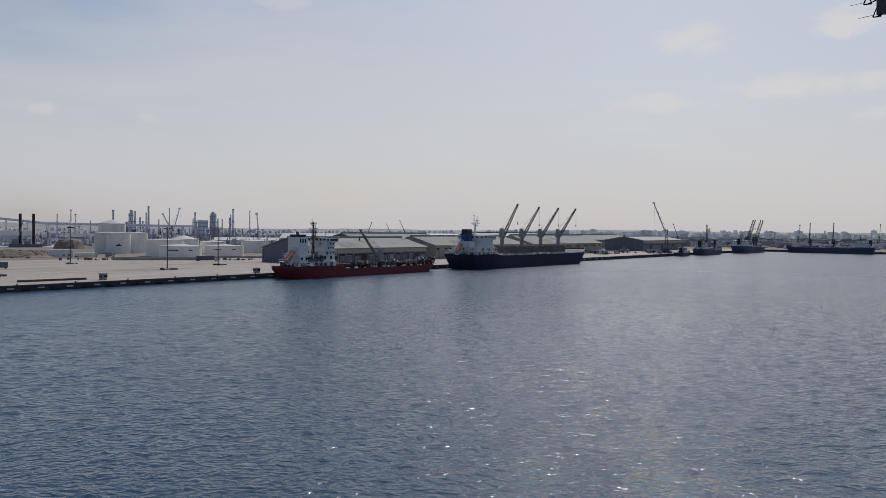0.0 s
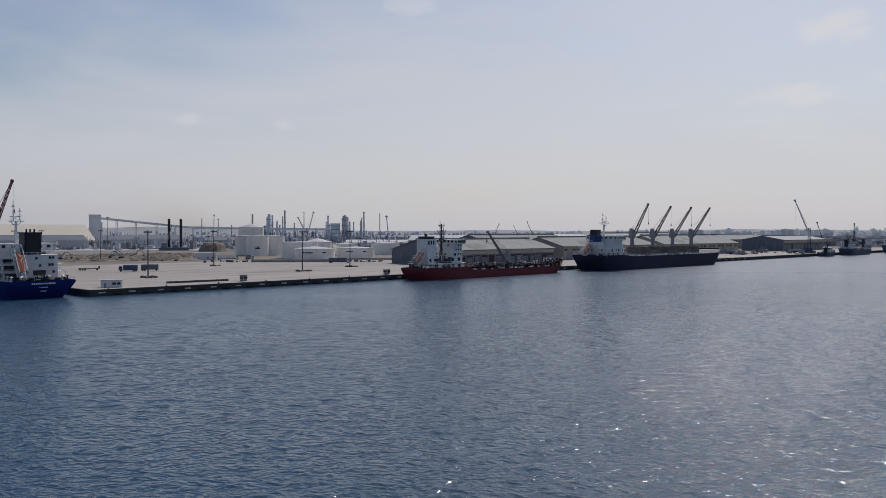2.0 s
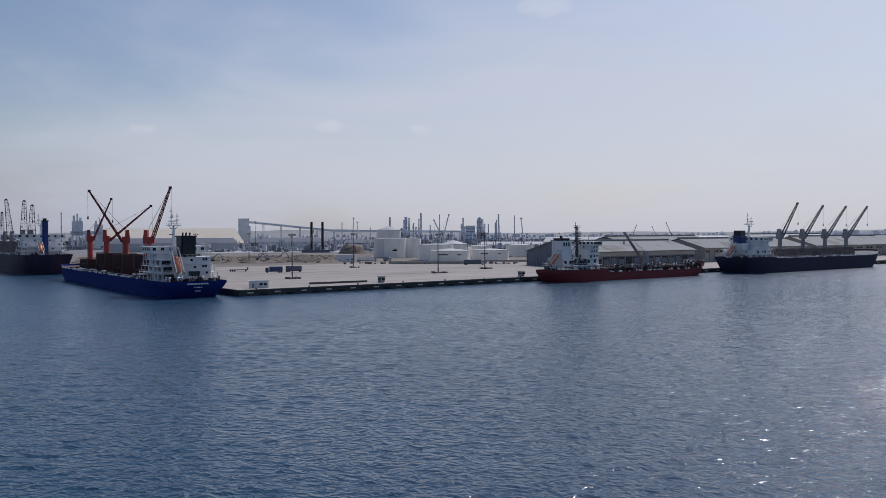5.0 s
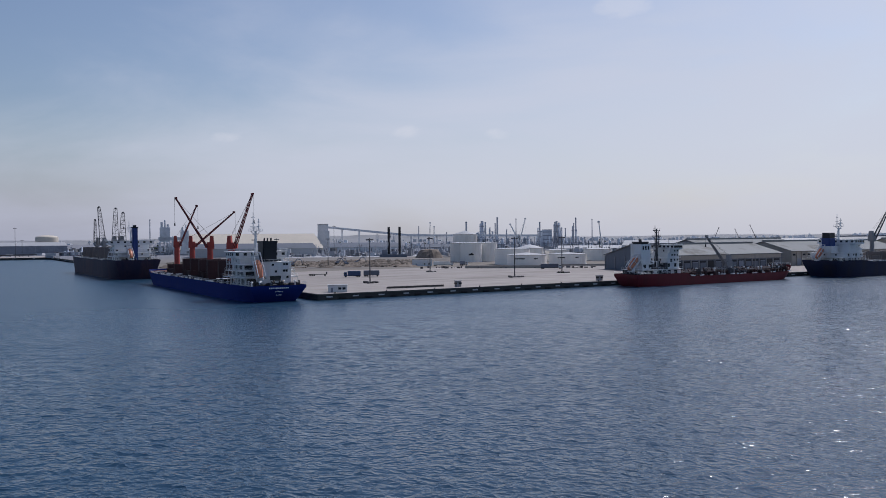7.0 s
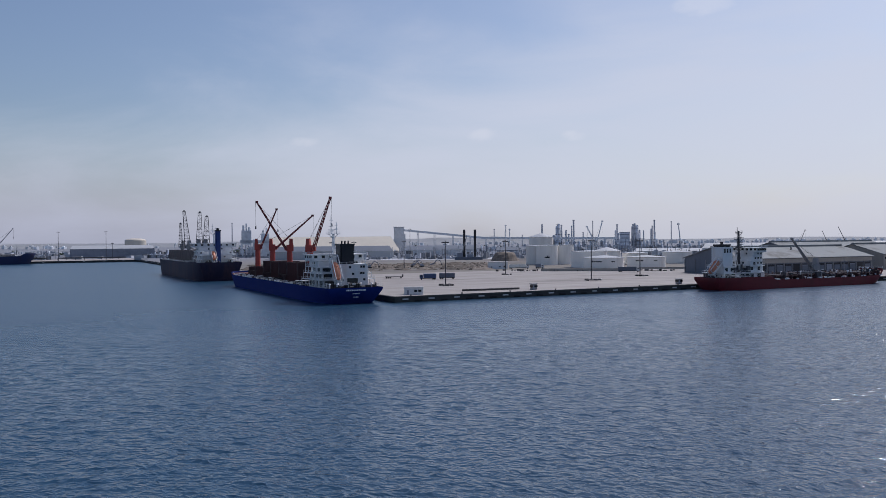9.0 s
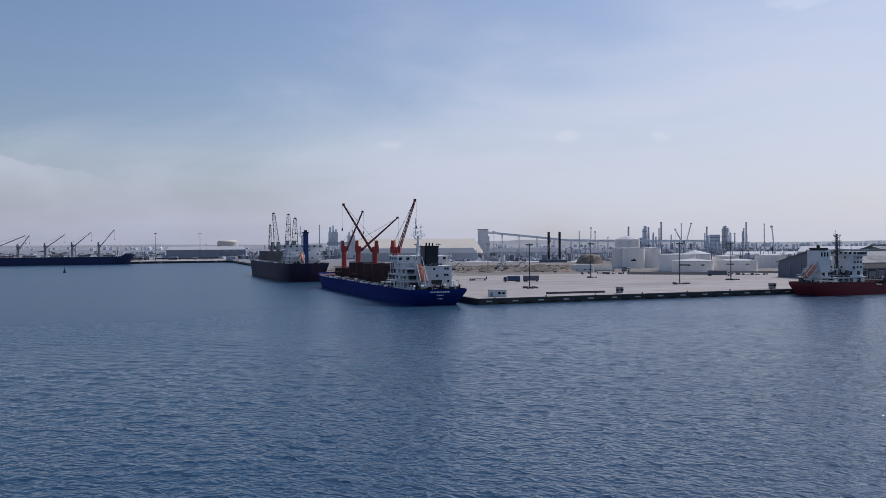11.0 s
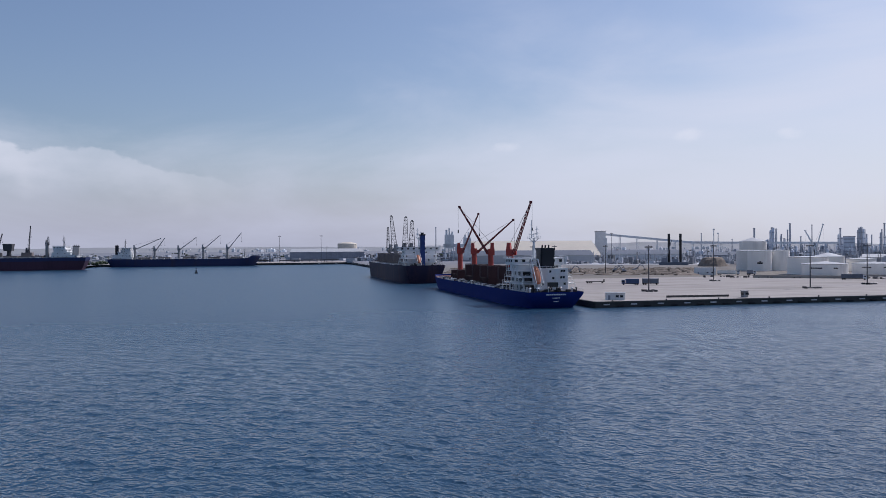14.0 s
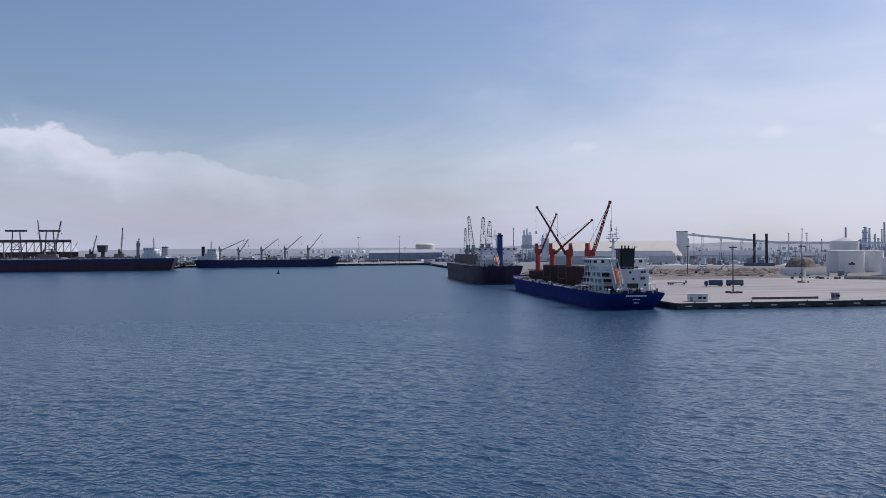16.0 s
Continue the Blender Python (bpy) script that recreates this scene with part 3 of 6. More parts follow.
def deck_crane(ship, x, y, deck, house, tip, column, jib, width=1.9, radius=1.7, hook=0.3, lattice=False):
    """A slewing ship's crane: column, machinery house, jib with braces, luffing wires and a hook. house: height of the top; tip: the jib's head."""
    c = thing("deck_crane", pose(0, 0, 0), "", "")
    c.parent = ship
    bm = bmesh.new()
    tube(bm, (x, y, deck - 0.3), (x, y, house - 7), radius, radius * 0.92, 12)
    part("column", bm, column, c)
    t = Vector(tip)
    flat = Vector((t.x - x, t.y - y, 0))
    ahead = flat.normalized() if flat.length > 0.5 else Vector((1, 0, 0))
    side = Vector((-ahead.y, ahead.x, 0))
    rz = math.degrees(math.atan2(ahead.y, ahead.x))
    bm = bmesh.new()
    box(bm, -2.0, 1.6, -1.8, 1.8, 0, 3.6)
    box(bm, -1.9, 0.2, -1.5, 1.5, 3.6, 7.0, 0.8)
    box(bm, 1.6, 2.8, 0.4, 1.8, 0.6, 2.8)
    h = part("machinery_house", bm, column, c)
    h.matrix_basis = pose(x, y, house - 7, 0, 0, rz)
    foot = Vector((x, y, house - 6)) + ahead * 1.6
    bm = bmesh.new()
    along = t - foot
    n = max(6, int(along.length / 2.6))
    perp = along.cross(side).normalized()
    chord = 0.16 if lattice else 0.23
    for s in (-1, 1):
        a, b = foot + side * s * width, t + side * s * width * 0.42
        if lattice:
            for k in (-1, 1):
                tube(bm, a + perp * k * 0.5, b + perp * k * 0.3, chord, chord * 0.8, 5)
        else:
            for k in (-0.35, 0.35):
                tube(bm, a + perp * k, b + perp * k * 0.6, chord * 1.15, chord * 0.8, 6)
    for i in range(n + 1):
        f = i / n
        m0 = foot + along * f
        w = width * (1 - 0.58 * f)
        tube(bm, m0 - side * w, m0 + side * w, chord * 0.75, n=5)
        if i < n:
            f2 = (i + 1) / n
            m1 = foot + along * f2
            w2 = width * (1 - 0.58 * f2)
            s = 1 if i % 2 else -1
            tube(bm, m0 - side * w * s, m1 + side * w2 * s, chord * 0.6, n=5)
    box(bm, t.x - 0.6, t.x + 0.6, t.y - 0.6, t.y + 0.6, t.z - 0.5, t.z + 0.7)
    part("jib", bm, jib, c)
    bm = bmesh.new()
    for s in (-0.6, 0.6):
        tube(bm, Vector((x, y, house)) + side * s, t + side * s * 0.4, 0.05, n=4)
    low = t.z - (t.z - deck) * hook
    drop = t + ahead * 0.7
    tube(bm, drop, (drop.x, drop.y, low), 0.06, n=4)
    part("wire_ropes", bm, STEEL_DARK, c)
    bm = bmesh.new()
    tube(bm, (drop.x, drop.y, low - 1.6), (drop.x, drop.y, low), 0.45, 0.3, 8)
    part("hook_block", bm, STEEL_DARK, c)
    return c


def hatch(ship, x0, x1, hw, z0, z1, material, open_up=0.0):
    """A hatch coaming with ribs and its covers, folded upright at the ends where open_up is their height."""
    bm = bmesh.new()
    for y0, y1 in ((-hw, -hw + 0.4), (hw - 0.4, hw)):
        box(bm, x0, x1, y0, y1, z0, z1)
    for a, b in ((x0, x0 + 0.4), (x1 - 0.4, x1)):
        box(bm, a, b, -hw, hw, z0, z1)
    n = int((x1 - x0) / 2.2)
    for i in range(n + 1):
        x = x0 + (x1 - x0) * i / n
        for s in (-1, 1):
            box(bm, x - 0.12, x + 0.12, s * hw - 0.35, s * hw + 0.35, z0, z1 - 0.1)
    h = part("hatch_coaming", bm, material, ship)
    if open_up:
        for xa in (x0 + 0.4, x0 + 1.6, x1 - 2.2, x1 - 1.0):
            bm = bmesh.new()
            ribbed(bm, xa, xa + 0.7, -hw - 0.2, hw + 0.2, z1, z1 + open_up, 6, 0.2)
            part("hatch_cover", bm, material, h)
    else:
        m = (x0 + x1) / 2
        for a, b in ((x0 - 0.3, m - 0.1), (m + 0.1, x1 + 0.3)):
            bm = bmesh.new()
            box(bm, a, b, -hw - 0.3, hw + 0.3, z1, z1 + 0.9)
            part("hatch_cover", bm, material, h)


def lifeboat_ramp(ship, x, y, z, length=9.0, slope=38, shell_paint=LIFE_ORANGE, says="orange enclosed lifeboat"):
    """A free-fall boat on its slanted white cradle, nose down over the stern."""
    r = thing("lifeboat_ramp", pose(x, y, z, 0, -slope, 0), "", "")
    r.parent = ship
    bm = bmesh.new()
    for s in (-1.6, 1.6):
        tube(bm, (-length * 0.6, s, -0.3), (length * 0.75, s, -0.3), 0.24, n=6)
        tube(bm, (-length * 0.5, s, 2.8), (length * 0.75, s, 2.8), 0.22, n=6)
        for k in (-0.5, 0.1, 0.75):
            tube(bm, (length * k, s, -0.3), (length * k, s, 2.8), 0.2, n=6)
    for k in (-0.6, 0.75):
        tube(bm, (length * k, -1.6, -0.3), (length * k, 1.6, -0.3), 0.22, n=6)
    tube(bm, (length * 0.75, -1.6, 2.8), (length * 0.75, 1.6, 2.8), 0.22, n=6)
    part("cradle", bm, WHITE_PAINT, r, "white steel launching cradle")
    bm = bmesh.new()
    prof = [(0.2, -4.6), (1.0, -4.0), (1.45, -2.4), (1.55, 0.0), (1.5, 2.4), (1.2, 3.8), (0.6, 4.4)]
    lathe(bm, prof, 14)
    b = part("lifeboat", bm, shell_paint, r, says, True)
    b.matrix_basis = pose(0, 0, 1.15, 0, 90, 0)
    bm = bmesh.new()
    box(bm, 1.2, 3.0, -0.7, 0.7, 2.0, 2.9, 0.7)
    part("lifeboat_canopy", bm, shell_paint, r)


def letter_bars(ship, rows_of, x, y, z, rz):
    """Plain pale bars in the place of a name that cannot be read."""
    turn = pose(x, y, z, 0, 0, rz)
    for row, (widths, size) in enumerate(rows_of):
        total = sum(widths) + 0.2 * (len(widths) - 1)
        at = -total / 2
        for w in widths:
            bm = bmesh.new()
            box(bm, at, at + w, -0.05, 0.05, -row * 1.5 - size / 2, -row * 1.5 + size / 2)
            o = part("name_bar", bm, LETTER_WHITE, ship)
            o.matrix_basis = turn
            at += w + 0.2


def gunwale(ship, rows, start, end, seed, share=0.6):
    """Worn pale capping and gear along the deck edge, in broken lengths."""
    rnd = random.Random(seed)
    pts = [p for p in rows[-1] if start - 30 <= p[0] <= end + 30]
    x = start
    while x < end:
        n = rnd.uniform(0.6, 3.2)
        if rnd.random() < share:
            for a, b in zip(pts, pts[1:]):
                if a[0] <= x < b[0]:
                    f = (x - a[0]) / (b[0] - a[0])
                    y, z = a[1] + (b[1] - a[1]) * f, a[2] + (b[2] - a[2]) * f
                    for sgn in (1, -1):
                        bm = bmesh.new()
                        box(bm, x, x + n, sgn * y - 0.22, sgn * y + 0.22, z - 0.05, z + rnd.uniform(0.25, 0.7))
                        part("gunwale_capping", bm, WHITE_PAINT, ship)
        x += n + rnd.uniform(0.3, 1.6)


def shade_panels(ship, spots, hw, w=2.6, h=1.7):
    """Dark panels on both side walls of a deckhouse, put in for the shade of open bays."""
    for x, z in spots:
        for sgn in (1, -1):
            shared("doorway", window_mesh(w, h), ship, (x, sgn * (hw + 0.03), z), 90)


def funnel(ship, x, y, z0, z1, lx, ly, material, cap=FUNNEL_BLACK, pipes=True):
    bm = bmesh.new()
    box(bm, x - lx / 2, x + lx / 2, y - ly / 2, y + ly / 2, z0, z1 - 0.8)
    bmesh.ops.bevel(bm, geom=[e for e in bm.edges if abs(e.verts[0].co.z - e.verts[1].co.z) > 1], offset=0.5, segments=2, affect="EDGES")
    f = part("funnel", bm, material, ship)
    bm = bmesh.new()
    box(bm, x - lx / 2 - 0.25, x + lx / 2 + 0.25, y - ly / 2 - 0.25, y + ly / 2 + 0.25, z1 - 0.8, z1)
    part("funnel_cap", bm, cap, f)
    if pipes:
        for k in (-0.28, 0.0, 0.26):
            bm = bmesh.new()
            tube(bm, (x + k * lx, y + k * ly * 0.5, z1 - 0.3), (x + k * lx - 0.4, y + k * ly * 0.5, z1 + 1.3), 0.38, n=8)
            part("exhaust_pipe", bm, STEEL_DARK, f)


def deck_gear(ship, x0, x1, hw, z, count, seed, material=STEEL_DARK, tall=1.0):
    """Winches, bitts, vents and boxes on a deck."""
    rnd = random.Random(seed)
    for i in range(count):
        bm = bmesh.new()
        x, y = rnd.uniform(x0, x1), rnd.uniform(-hw, hw)
        k = rnd.random()
        if k < 0.4:
            tube(bm, (x, y - 0.9, z + 0.8), (x, y + 0.9, z + 0.8), 0.6, n=10)
            box(bm, x - 0.7, x + 0.7, y - 1.2, y - 0.9, z - 0.1, z + 1.3)
            box(bm, x - 0.7, x + 0.7, y + 0.9, y + 1.2, z - 0.1, z + 1.3)
            part("winch", bm, material, ship)
        elif k < 0.7:
            tube(bm, (x, y, z - 0.1), (x, y, z + 1.5 * tall), 0.35, n=8)
            tube(bm, (x, y, z + 1.45 * tall), (x, y, z + 0.4 + 1.5 * tall), 0.7, 0.3, n=8)
            part("vent", bm, WHITE_PAINT if k < 0.55 else material, ship)
        else:
            box(bm, x - 0.9, x + 0.9, y - 0.7, y + 0.7, z - 0.1, z + tall * rnd.uniform(0.8, 1.6))
            part("deck_locker", bm, material, ship)


# blue bulk carrier, stern to the open water
blue = thing("bulk_carrier", spot(-17.5, 2, 0, 90), "bright blue bulk carrier with red deck cranes, moored at the pier", "ship", "moored cargo ships")
rows = make_hull(blue, 197, 28.5, 6.3, 1.3, (34, 0.0), HULL_BLUE, full=0.92)
rails(blue, rows, 0, 180)
for i, x0 in enumerate((44.5, 79, 111, 146)):
    hatch(blue, x0, x0 + 18, 8.0, 6.3, 10.4, HATCH_BROWN, 6.2 if i < 3 else 2.2)
# lockers and winches along both side decks, some with pale covers
rnd = random.Random(61)
for sgn in (-1, 1):
    x = 38.0
    while x < 168:
        n, w, h = rnd.uniform(3, 8), rnd.uniform(0.9, 1.6), rnd.uniform(0.9, 2.6)
        bm = bmesh.new()
        box(bm, x, x + n, sgn * 10.9 - w, sgn * 10.9 + w, 6.2, 6.2 + h)
        for k in range(3):
            box(bm, x + n * (k + 0.5) / 3 - 0.1, x + n * (k + 0.5) / 3 + 0.1, sgn * 10.9 - w - 0.1, sgn * 10.9 + w + 0.1, 6.2, 6.4 + h)
        locker = part("side_deck_locker", bm, rnd.choice((STEEL_DARK, HATCH_BROWN, STEEL_DARK)), blue)
        if rnd.random() < 0.45:
            bm = bmesh.new()
            box(bm, x + 0.2, x + n - 0.2, sgn * 10.9 - w - 0.15, sgn * 10.9 + w + 0.15, 6.4 + h, 6.65 + h)
            part("locker_cover", bm, WHITE_PAINT, locker, "pale weathered cover")
        x += n + rnd.uniform(0.4, 3.5)
# dark panels on the aft walls, put in for shaded recesses
for x, y, z, w, h in ((13.9, 7.6, 8.3, 4.2, 2.6), (15.9, 7.4, 11.8, 3.8, 1.9), (18.9, 7.2, 14.5, 3.4, 1.7), (20.9, -7.0, 17.3, 2.6, 1.4)):
    shared("doorway", window_mesh(w, h), blue, (x, y, z))
deck_crane(blue, 173.5, 0, 6.3, 29.4, (171, -11.5, 47.6), CRANE_RED, CRANE_RED_SHADED)
deck_crane(blue, 138.5, 0, 6.3, 29.3, (130.7, -22, 42.6), CRANE_RED, CRANE_RED_SHADED, hook=0.5)
deck_crane(blue, 103, 0, 6.3, 29.1, (106.1, 17, 49), CRANE_RED, CRANE_RED_SHADED)
deck_crane(blue, 66, 0, 6.3, 29, (60, -9, 49.5), CRANE_RED, CRANE_RED_SHADED)
tier(blue, 14, 36, 10.2, 6.3, 10.4, wins=6, side_wins=6, over=3.2)
tier(blue, 16, 35, 9.8, 10.4, 13.2, wins=6, side_wins=5, over=3.0)
tier(blue, 19, 34, 9.6, 13.2, 16.0, wins=6, side_wins=4, over=2.6)
tier(blue, 21, 34, 10.4, 16.0, 18.8, wins=5, side_wins=4, over=1.8)
tier(blue, 23, 34, 12.6, 18.8, 21.7, "wheelhouse", wins=7, side_wins=4, big=True)
bm = bmesh.new()
box(bm, 10, 20, -9.5, 5, 6.2, 17.2)
for z in (11.2, 14.2, 17.2):
    box(bm, 9.4, 10, -10, 5.4, z - 0.2, z)
    box(bm, 9.4, 9.5, -10, 5.4, z + 0.9, z + 1.0)
    for k in range(8):
        box(bm, 9.41, 9.49, -9.9 + k * 2.15, -9.82 + k * 2.15, z, z + 1.0)
casing = part("engine_casing", bm, WHITE_PAINT, blue)
for y, z in ((-7.6, 16.0), (-6.4, 16.0), (-1.0, 15.8), (-7.4, 13.1), (-6.2, 13.1), (-2.4, 12.8), (-7.8, 10.2), (-4.2, 10.2), (-2.9, 10.2), (2.6, 10.2)):
    shared("window", window_mesh(1.0, 1.0), casing, (9.96, y, z))
# dark panel on the wall, drawn for the shade inside an opening
bm = bmesh.new()
box(bm, 9.93, 10.05, -4.6, 0.4, 8.7, 10.9)
part("roller_opening", bm, GLASS_DARK, casing, "dark panel standing for an opening in the casing wall")
funnel(blue, 15, -0.4, 17.2, 26.4, 7.0, 6.4, FUNNEL_BLACK)
ship_mast(blue, 26.5, 21.7, 39.5, 1.0)
lifeboat_ramp(blue, 8.6, 6.2, 13.6, 10.0, 56)
letter_bars(blue, [((0.7, 0.6, 0.75, 0.6, 0.6, 0.65, 0.65, 0.6, 0.7, 0.6, 0.6), 0.6), ((0.4, 0.35, 0.4, 0.4, 0.35, 0.3), 0.45), ((0.12, 0.35, 0.4, 0.35, 0.4), 0.4)], -0.06, 0, 6.0, 90)
deck_gear(blue, 1.0, 9, 11.2, 6.3, 52, 3, STEEL_DARK, 1.6)
deck_gear(blue, 38, 176, 12.6, 6.3, 60, 4)
gunwale(blue, rows, 36, 176, 41, 0.55)
shade_panels(blue, [(18, 8.3), (22, 8.3), (28, 8.3), (33, 8.3)], 10.2, 2.6, 2.6)
shade_panels(blue, [(19.5, 11.8), (24.5, 11.8), (31, 11.8)], 9.8, 3.0, 1.9)
shade_panels(blue, [(22, 14.6), (29, 14.6)], 9.6, 3.0, 1.8)

# plum-grey bulk carrier beyond it
dark = thing("bulk_carrier", spot(-24, 254, 0, 90), "dark plum bulk carrier riding high with black lattice cranes", "ship", "moored cargo ships")
rows = make_hull(dark, 196, 33, 12.0, 0.8, (34, 0.4), HULL_PLUM, decking=DECK_GREY, full=0.92)
rails(dark, rows, 0, 180)
for x0 in (38, 60, 90, 118, 148):
    hatch(dark, x0, x0 + 16, 11, 12, 15, HATCH_GREY, 6.0)
for x, house, tip in ((162.6, 26, (162, 1.5, 44)), (130, 26, (140, 2, 54)), (84, 27, (79, 0, 51)), (55, 27, (51, 0, 47))):
    deck_crane(dark, x, 0, 12, house + 3, tip, CRANE_GREY, CRANE_DARK, lattice=True, width=2.6)
tier(dark, 12, 34, 11, 12.4, 15.4, wins=6, side_wins=6, over=3)
tier(dark, 14, 33, 10.8, 15.4, 18.2, wins=6, side_wins=5, over=2.6)
tier(dark, 18, 32, 12.6, 18.2, 21.0, wins=6, side_wins=4)
tier(dark, 20, 32, 11.6, 21.0, 23.8, wins=5, side_wins=4)
tier(dark, 22, 32, 15.4, 23.8, 26.6, "wheelhouse", wins=7, side_wins=4, big=True)
funnel(dark, 11, 0, 12.4, 36.0, 4.6, 3.4, FUNNEL_BLUE)
ship_mast(dark, 24, 26.6, 41)
lifeboat_ramp(dark, 6.5, 4.0, 17)
deck_gear(dark, 1.5, 10, 10, 12.4, 12, 5)
deck_gear(dark, 38, 176, 14, 12, 26, 6)
shade_panels(dark, [(15, 13.9), (21, 13.9), (27, 13.9)], 11.0, 2.4, 1.8)
shade_panels(dark, [(17, 16.8), (26, 16.8)], 10.8, 2.0, 1.6)
gunwale(dark, rows, 36, 176, 44, 0.4)

# red tanker on the long quay
red = thing("tanker", spot(168, -11, 0, 0), "red chemical tanker with a white stern deckhouse and deck pipes", "ship", "moored cargo ships")
rows = make_hull(red, 137, 20, 3.9, 2.4, (37, 1.5), HULL_RED, decking=DECK_RED, full=0.84, start=5.5)
rails(red, rows, 0, 39)
rails(red, rows, 134, 146)
tier(red, 11, 40, 7.0, 5.3, 9.0, wins=4, side_wins=9, over=1.2)
tier(red, 12.5, 20, 5.4, 9.0, 12.4, wins=4, side_wins=3, over=0.9)
tier(red, 30, 39, 6.8, 9.0, 12.4, wins=4, side_wins=4, over=1.0)
tier(red, 30, 39, 6.6, 12.4, 15.0, wins=4, side_wins=4)
tier(red, 31, 39, 6.4, 15.0, 17.6, wins=4, side_wins=4)
tier(red, 32.5, 39, 6.6, 17.6, 19.7, wins=4, side_wins=3)
tier(red, 33, 39.5, 8.8, 19.7, 22.1, "wheelhouse", wins=6, side_wins=4, big=True)
bm = bmesh.new()
box(bm, 13, 20, -4, 4, 12.4, 22.6)
f = part("engine_casing", bm, WHITE_PAINT, red)
me = window_mesh(1.0, 2.2)
for x in (14.6, 16.5, 18.4):
    shared("louvre", me, f, (x, -4.02, 20.6), 90)
    shared("louvre", me, f, (x, 4.02, 20.6), 90)
funnel(red, 16.5, 0, 22.6, 24.0, 5.4, 6.4, FUNNEL_BLACK)
ship_mast(red, 28.7, 9.7, 33, material=CRANE_DARK)
for z, w in ((22.0, 1.2), (26.5, 1.7), (30.0, 1.3)):
    bm = bmesh.new()
    box(bm, 28.7 - w, 28.7 + w, -w, w, z, z + 0.25)
    for sx in (-1, 1):
        box(bm, 28.7 + sx * w - 0.08, 28.7 + sx * w + 0.08, -w, w, z + 0.9, z + 1.05)
        for sy in (-1, 1):
            tube(bm, (28.7 + sx * w * 0.95, sy * w * 0.95, z), (28.7 + sx * w * 0.95, sy * w * 0.95, z + 1.0), 0.07, n=4)
            tube(bm, (28.7, 0, z - 1.6), (28.7 + sx * w * 0.9, sy * w * 0.9, z), 0.1, n=4)
    part("mast_platform", bm, CRANE_DARK, red)
bm = bmesh.new()
tube(bm, (28.7, 0, 9.6), (28.7, 0, 31), 0.62, 0.4, 8)
part("mast_tower", bm, CRANE_DARK, red)
lifeboat_ramp(red, 8.6, -3.0, 11.4, 7.5, 45)
deck_gear(red, 8.5, 30, 8.6, 5.3, 46, 29, CRANE_DARK, 2.2)
for k, y in enumerate((-5.2, -3.6, -2.2, -0.8, 0.8, 2.2, 3.6, 5.2)):
    bm = bmesh.new()
    tube(bm, (42, y, 6.3 + 0.5 * (k % 2)), (132, y, 6.3 + 0.5 * (k % 2)), 0.28, n=6)
    part("deck_pipe", bm, CRANE_GREY if k == 3 else HATCH_BROWN, red)
bm = bmesh.new()
for x in range(44, 134, 6):
    box(bm, x - 0.2, x + 0.2, -6, 6, 3.8, 6.9)
part("pipe_rack", bm, HATCH_BROWN, red)
bm = bmesh.new()
box(bm, 42, 134, -0.7, 0.7, 7.6, 7.75)
for x in range(42, 134, 4):
    box(bm, x - 0.06, x + 0.06, -0.7, -0.6, 7.7, 8.8)
    box(bm, x - 0.06, x + 0.06, 0.6, 0.7, 7.7, 8.8)
    box(bm, x - 0.1, x + 0.1, -0.1, 0.1, 6.0, 7.7)
part("catwalk", bm, HATCH_BROWN, red)
deck_gear(red, 44, 132, 8.4, 3.9, 44, 7, WHITE_PAINT)
deck_gear(red, 44, 132, 7.5, 3.9, 60, 17, HATCH_BROWN, 2.6)
deck_gear(red, 20, 29, 6.5, 9.0, 26, 27, CRANE_DARK, 2.6)
deck_gear(red, 6.5, 10.5, 6.0, 5.4, 12, 28)
gunwale(red, rows, 46, 132, 42, 0.3)
shade_panels(red, [(13, 7.2), (17.5, 7.2), (24, 7.2), (27.5, 7.2), (31, 7.2), (36, 7.2)], 7.0, 2.4, 2.2)
shade_panels(red, [(14.5, 10.6), (17.8, 10.6)], 5.4, 1.2, 1.9)
shade_panels(red, [(31, 11.0), (36, 11.0)], 6.8, 1.6, 1.9)
shade_panels(red, [(33, 13.6)], 6.6, 1.4, 1.6)
deck_gear(red, 126, 137, 4, 6.0, 20, 8, CRANE_DARK, 2.0)
deck_gear(red, 44, 126, 7.5, 5.2, 40, 18, CRANE_DARK, 2.0)
bm = bmesh.new()
for x in (76, 84):
    for y in (-7, -5, -3, 3, 5, 7):
        tube(bm, (x, y, 3.8), (x, y, 7.8), 0.35, n=6)
    tube(bm, (x, -8, 7.8), (x, 8, 7.8), 0.4, n=6)
part("cargo_manifold", bm, CRANE_GREY, red)
deck_crane(red, 87, 0, 3.9, 15.5, (68.8, 0, 26.5), CRANE_GREY, CRANE_GREY, width=0.8, radius=0.9, hook=0.2)
for x, z in ((111.5, 15), (136.5, 15)):
    bm = bmesh.new()
    tube(bm, (x, 0, 3.7), (x, 0, z), 0.3, 0.2, 8)
    tube(bm, (x, -1.5, z - 2), (x, 1.5, z - 2), 0.15, n=6)
    part("foremast", bm, CRANE_GREY, red)

# black bulk carrier ahead of it
black = thing("bulk_carrier", spot(336, -15.5, 0, 0), "black-hulled bulk carrier with four grey deck cranes raised", "ship", "moored cargo ships")
rows = make_hull(black, 184, 28, 8.6, 2.6, (30, 1.0), HULL_BLACK, decking=DECK_GREY, full=0.88)
rails(black, rows, 0, 178)
for x0 in (34, 63, 93, 122):
    hatch(black, x0, x0 + 19, 9.5, 8.6, 13.0, HATCH_GREY, 2.4)
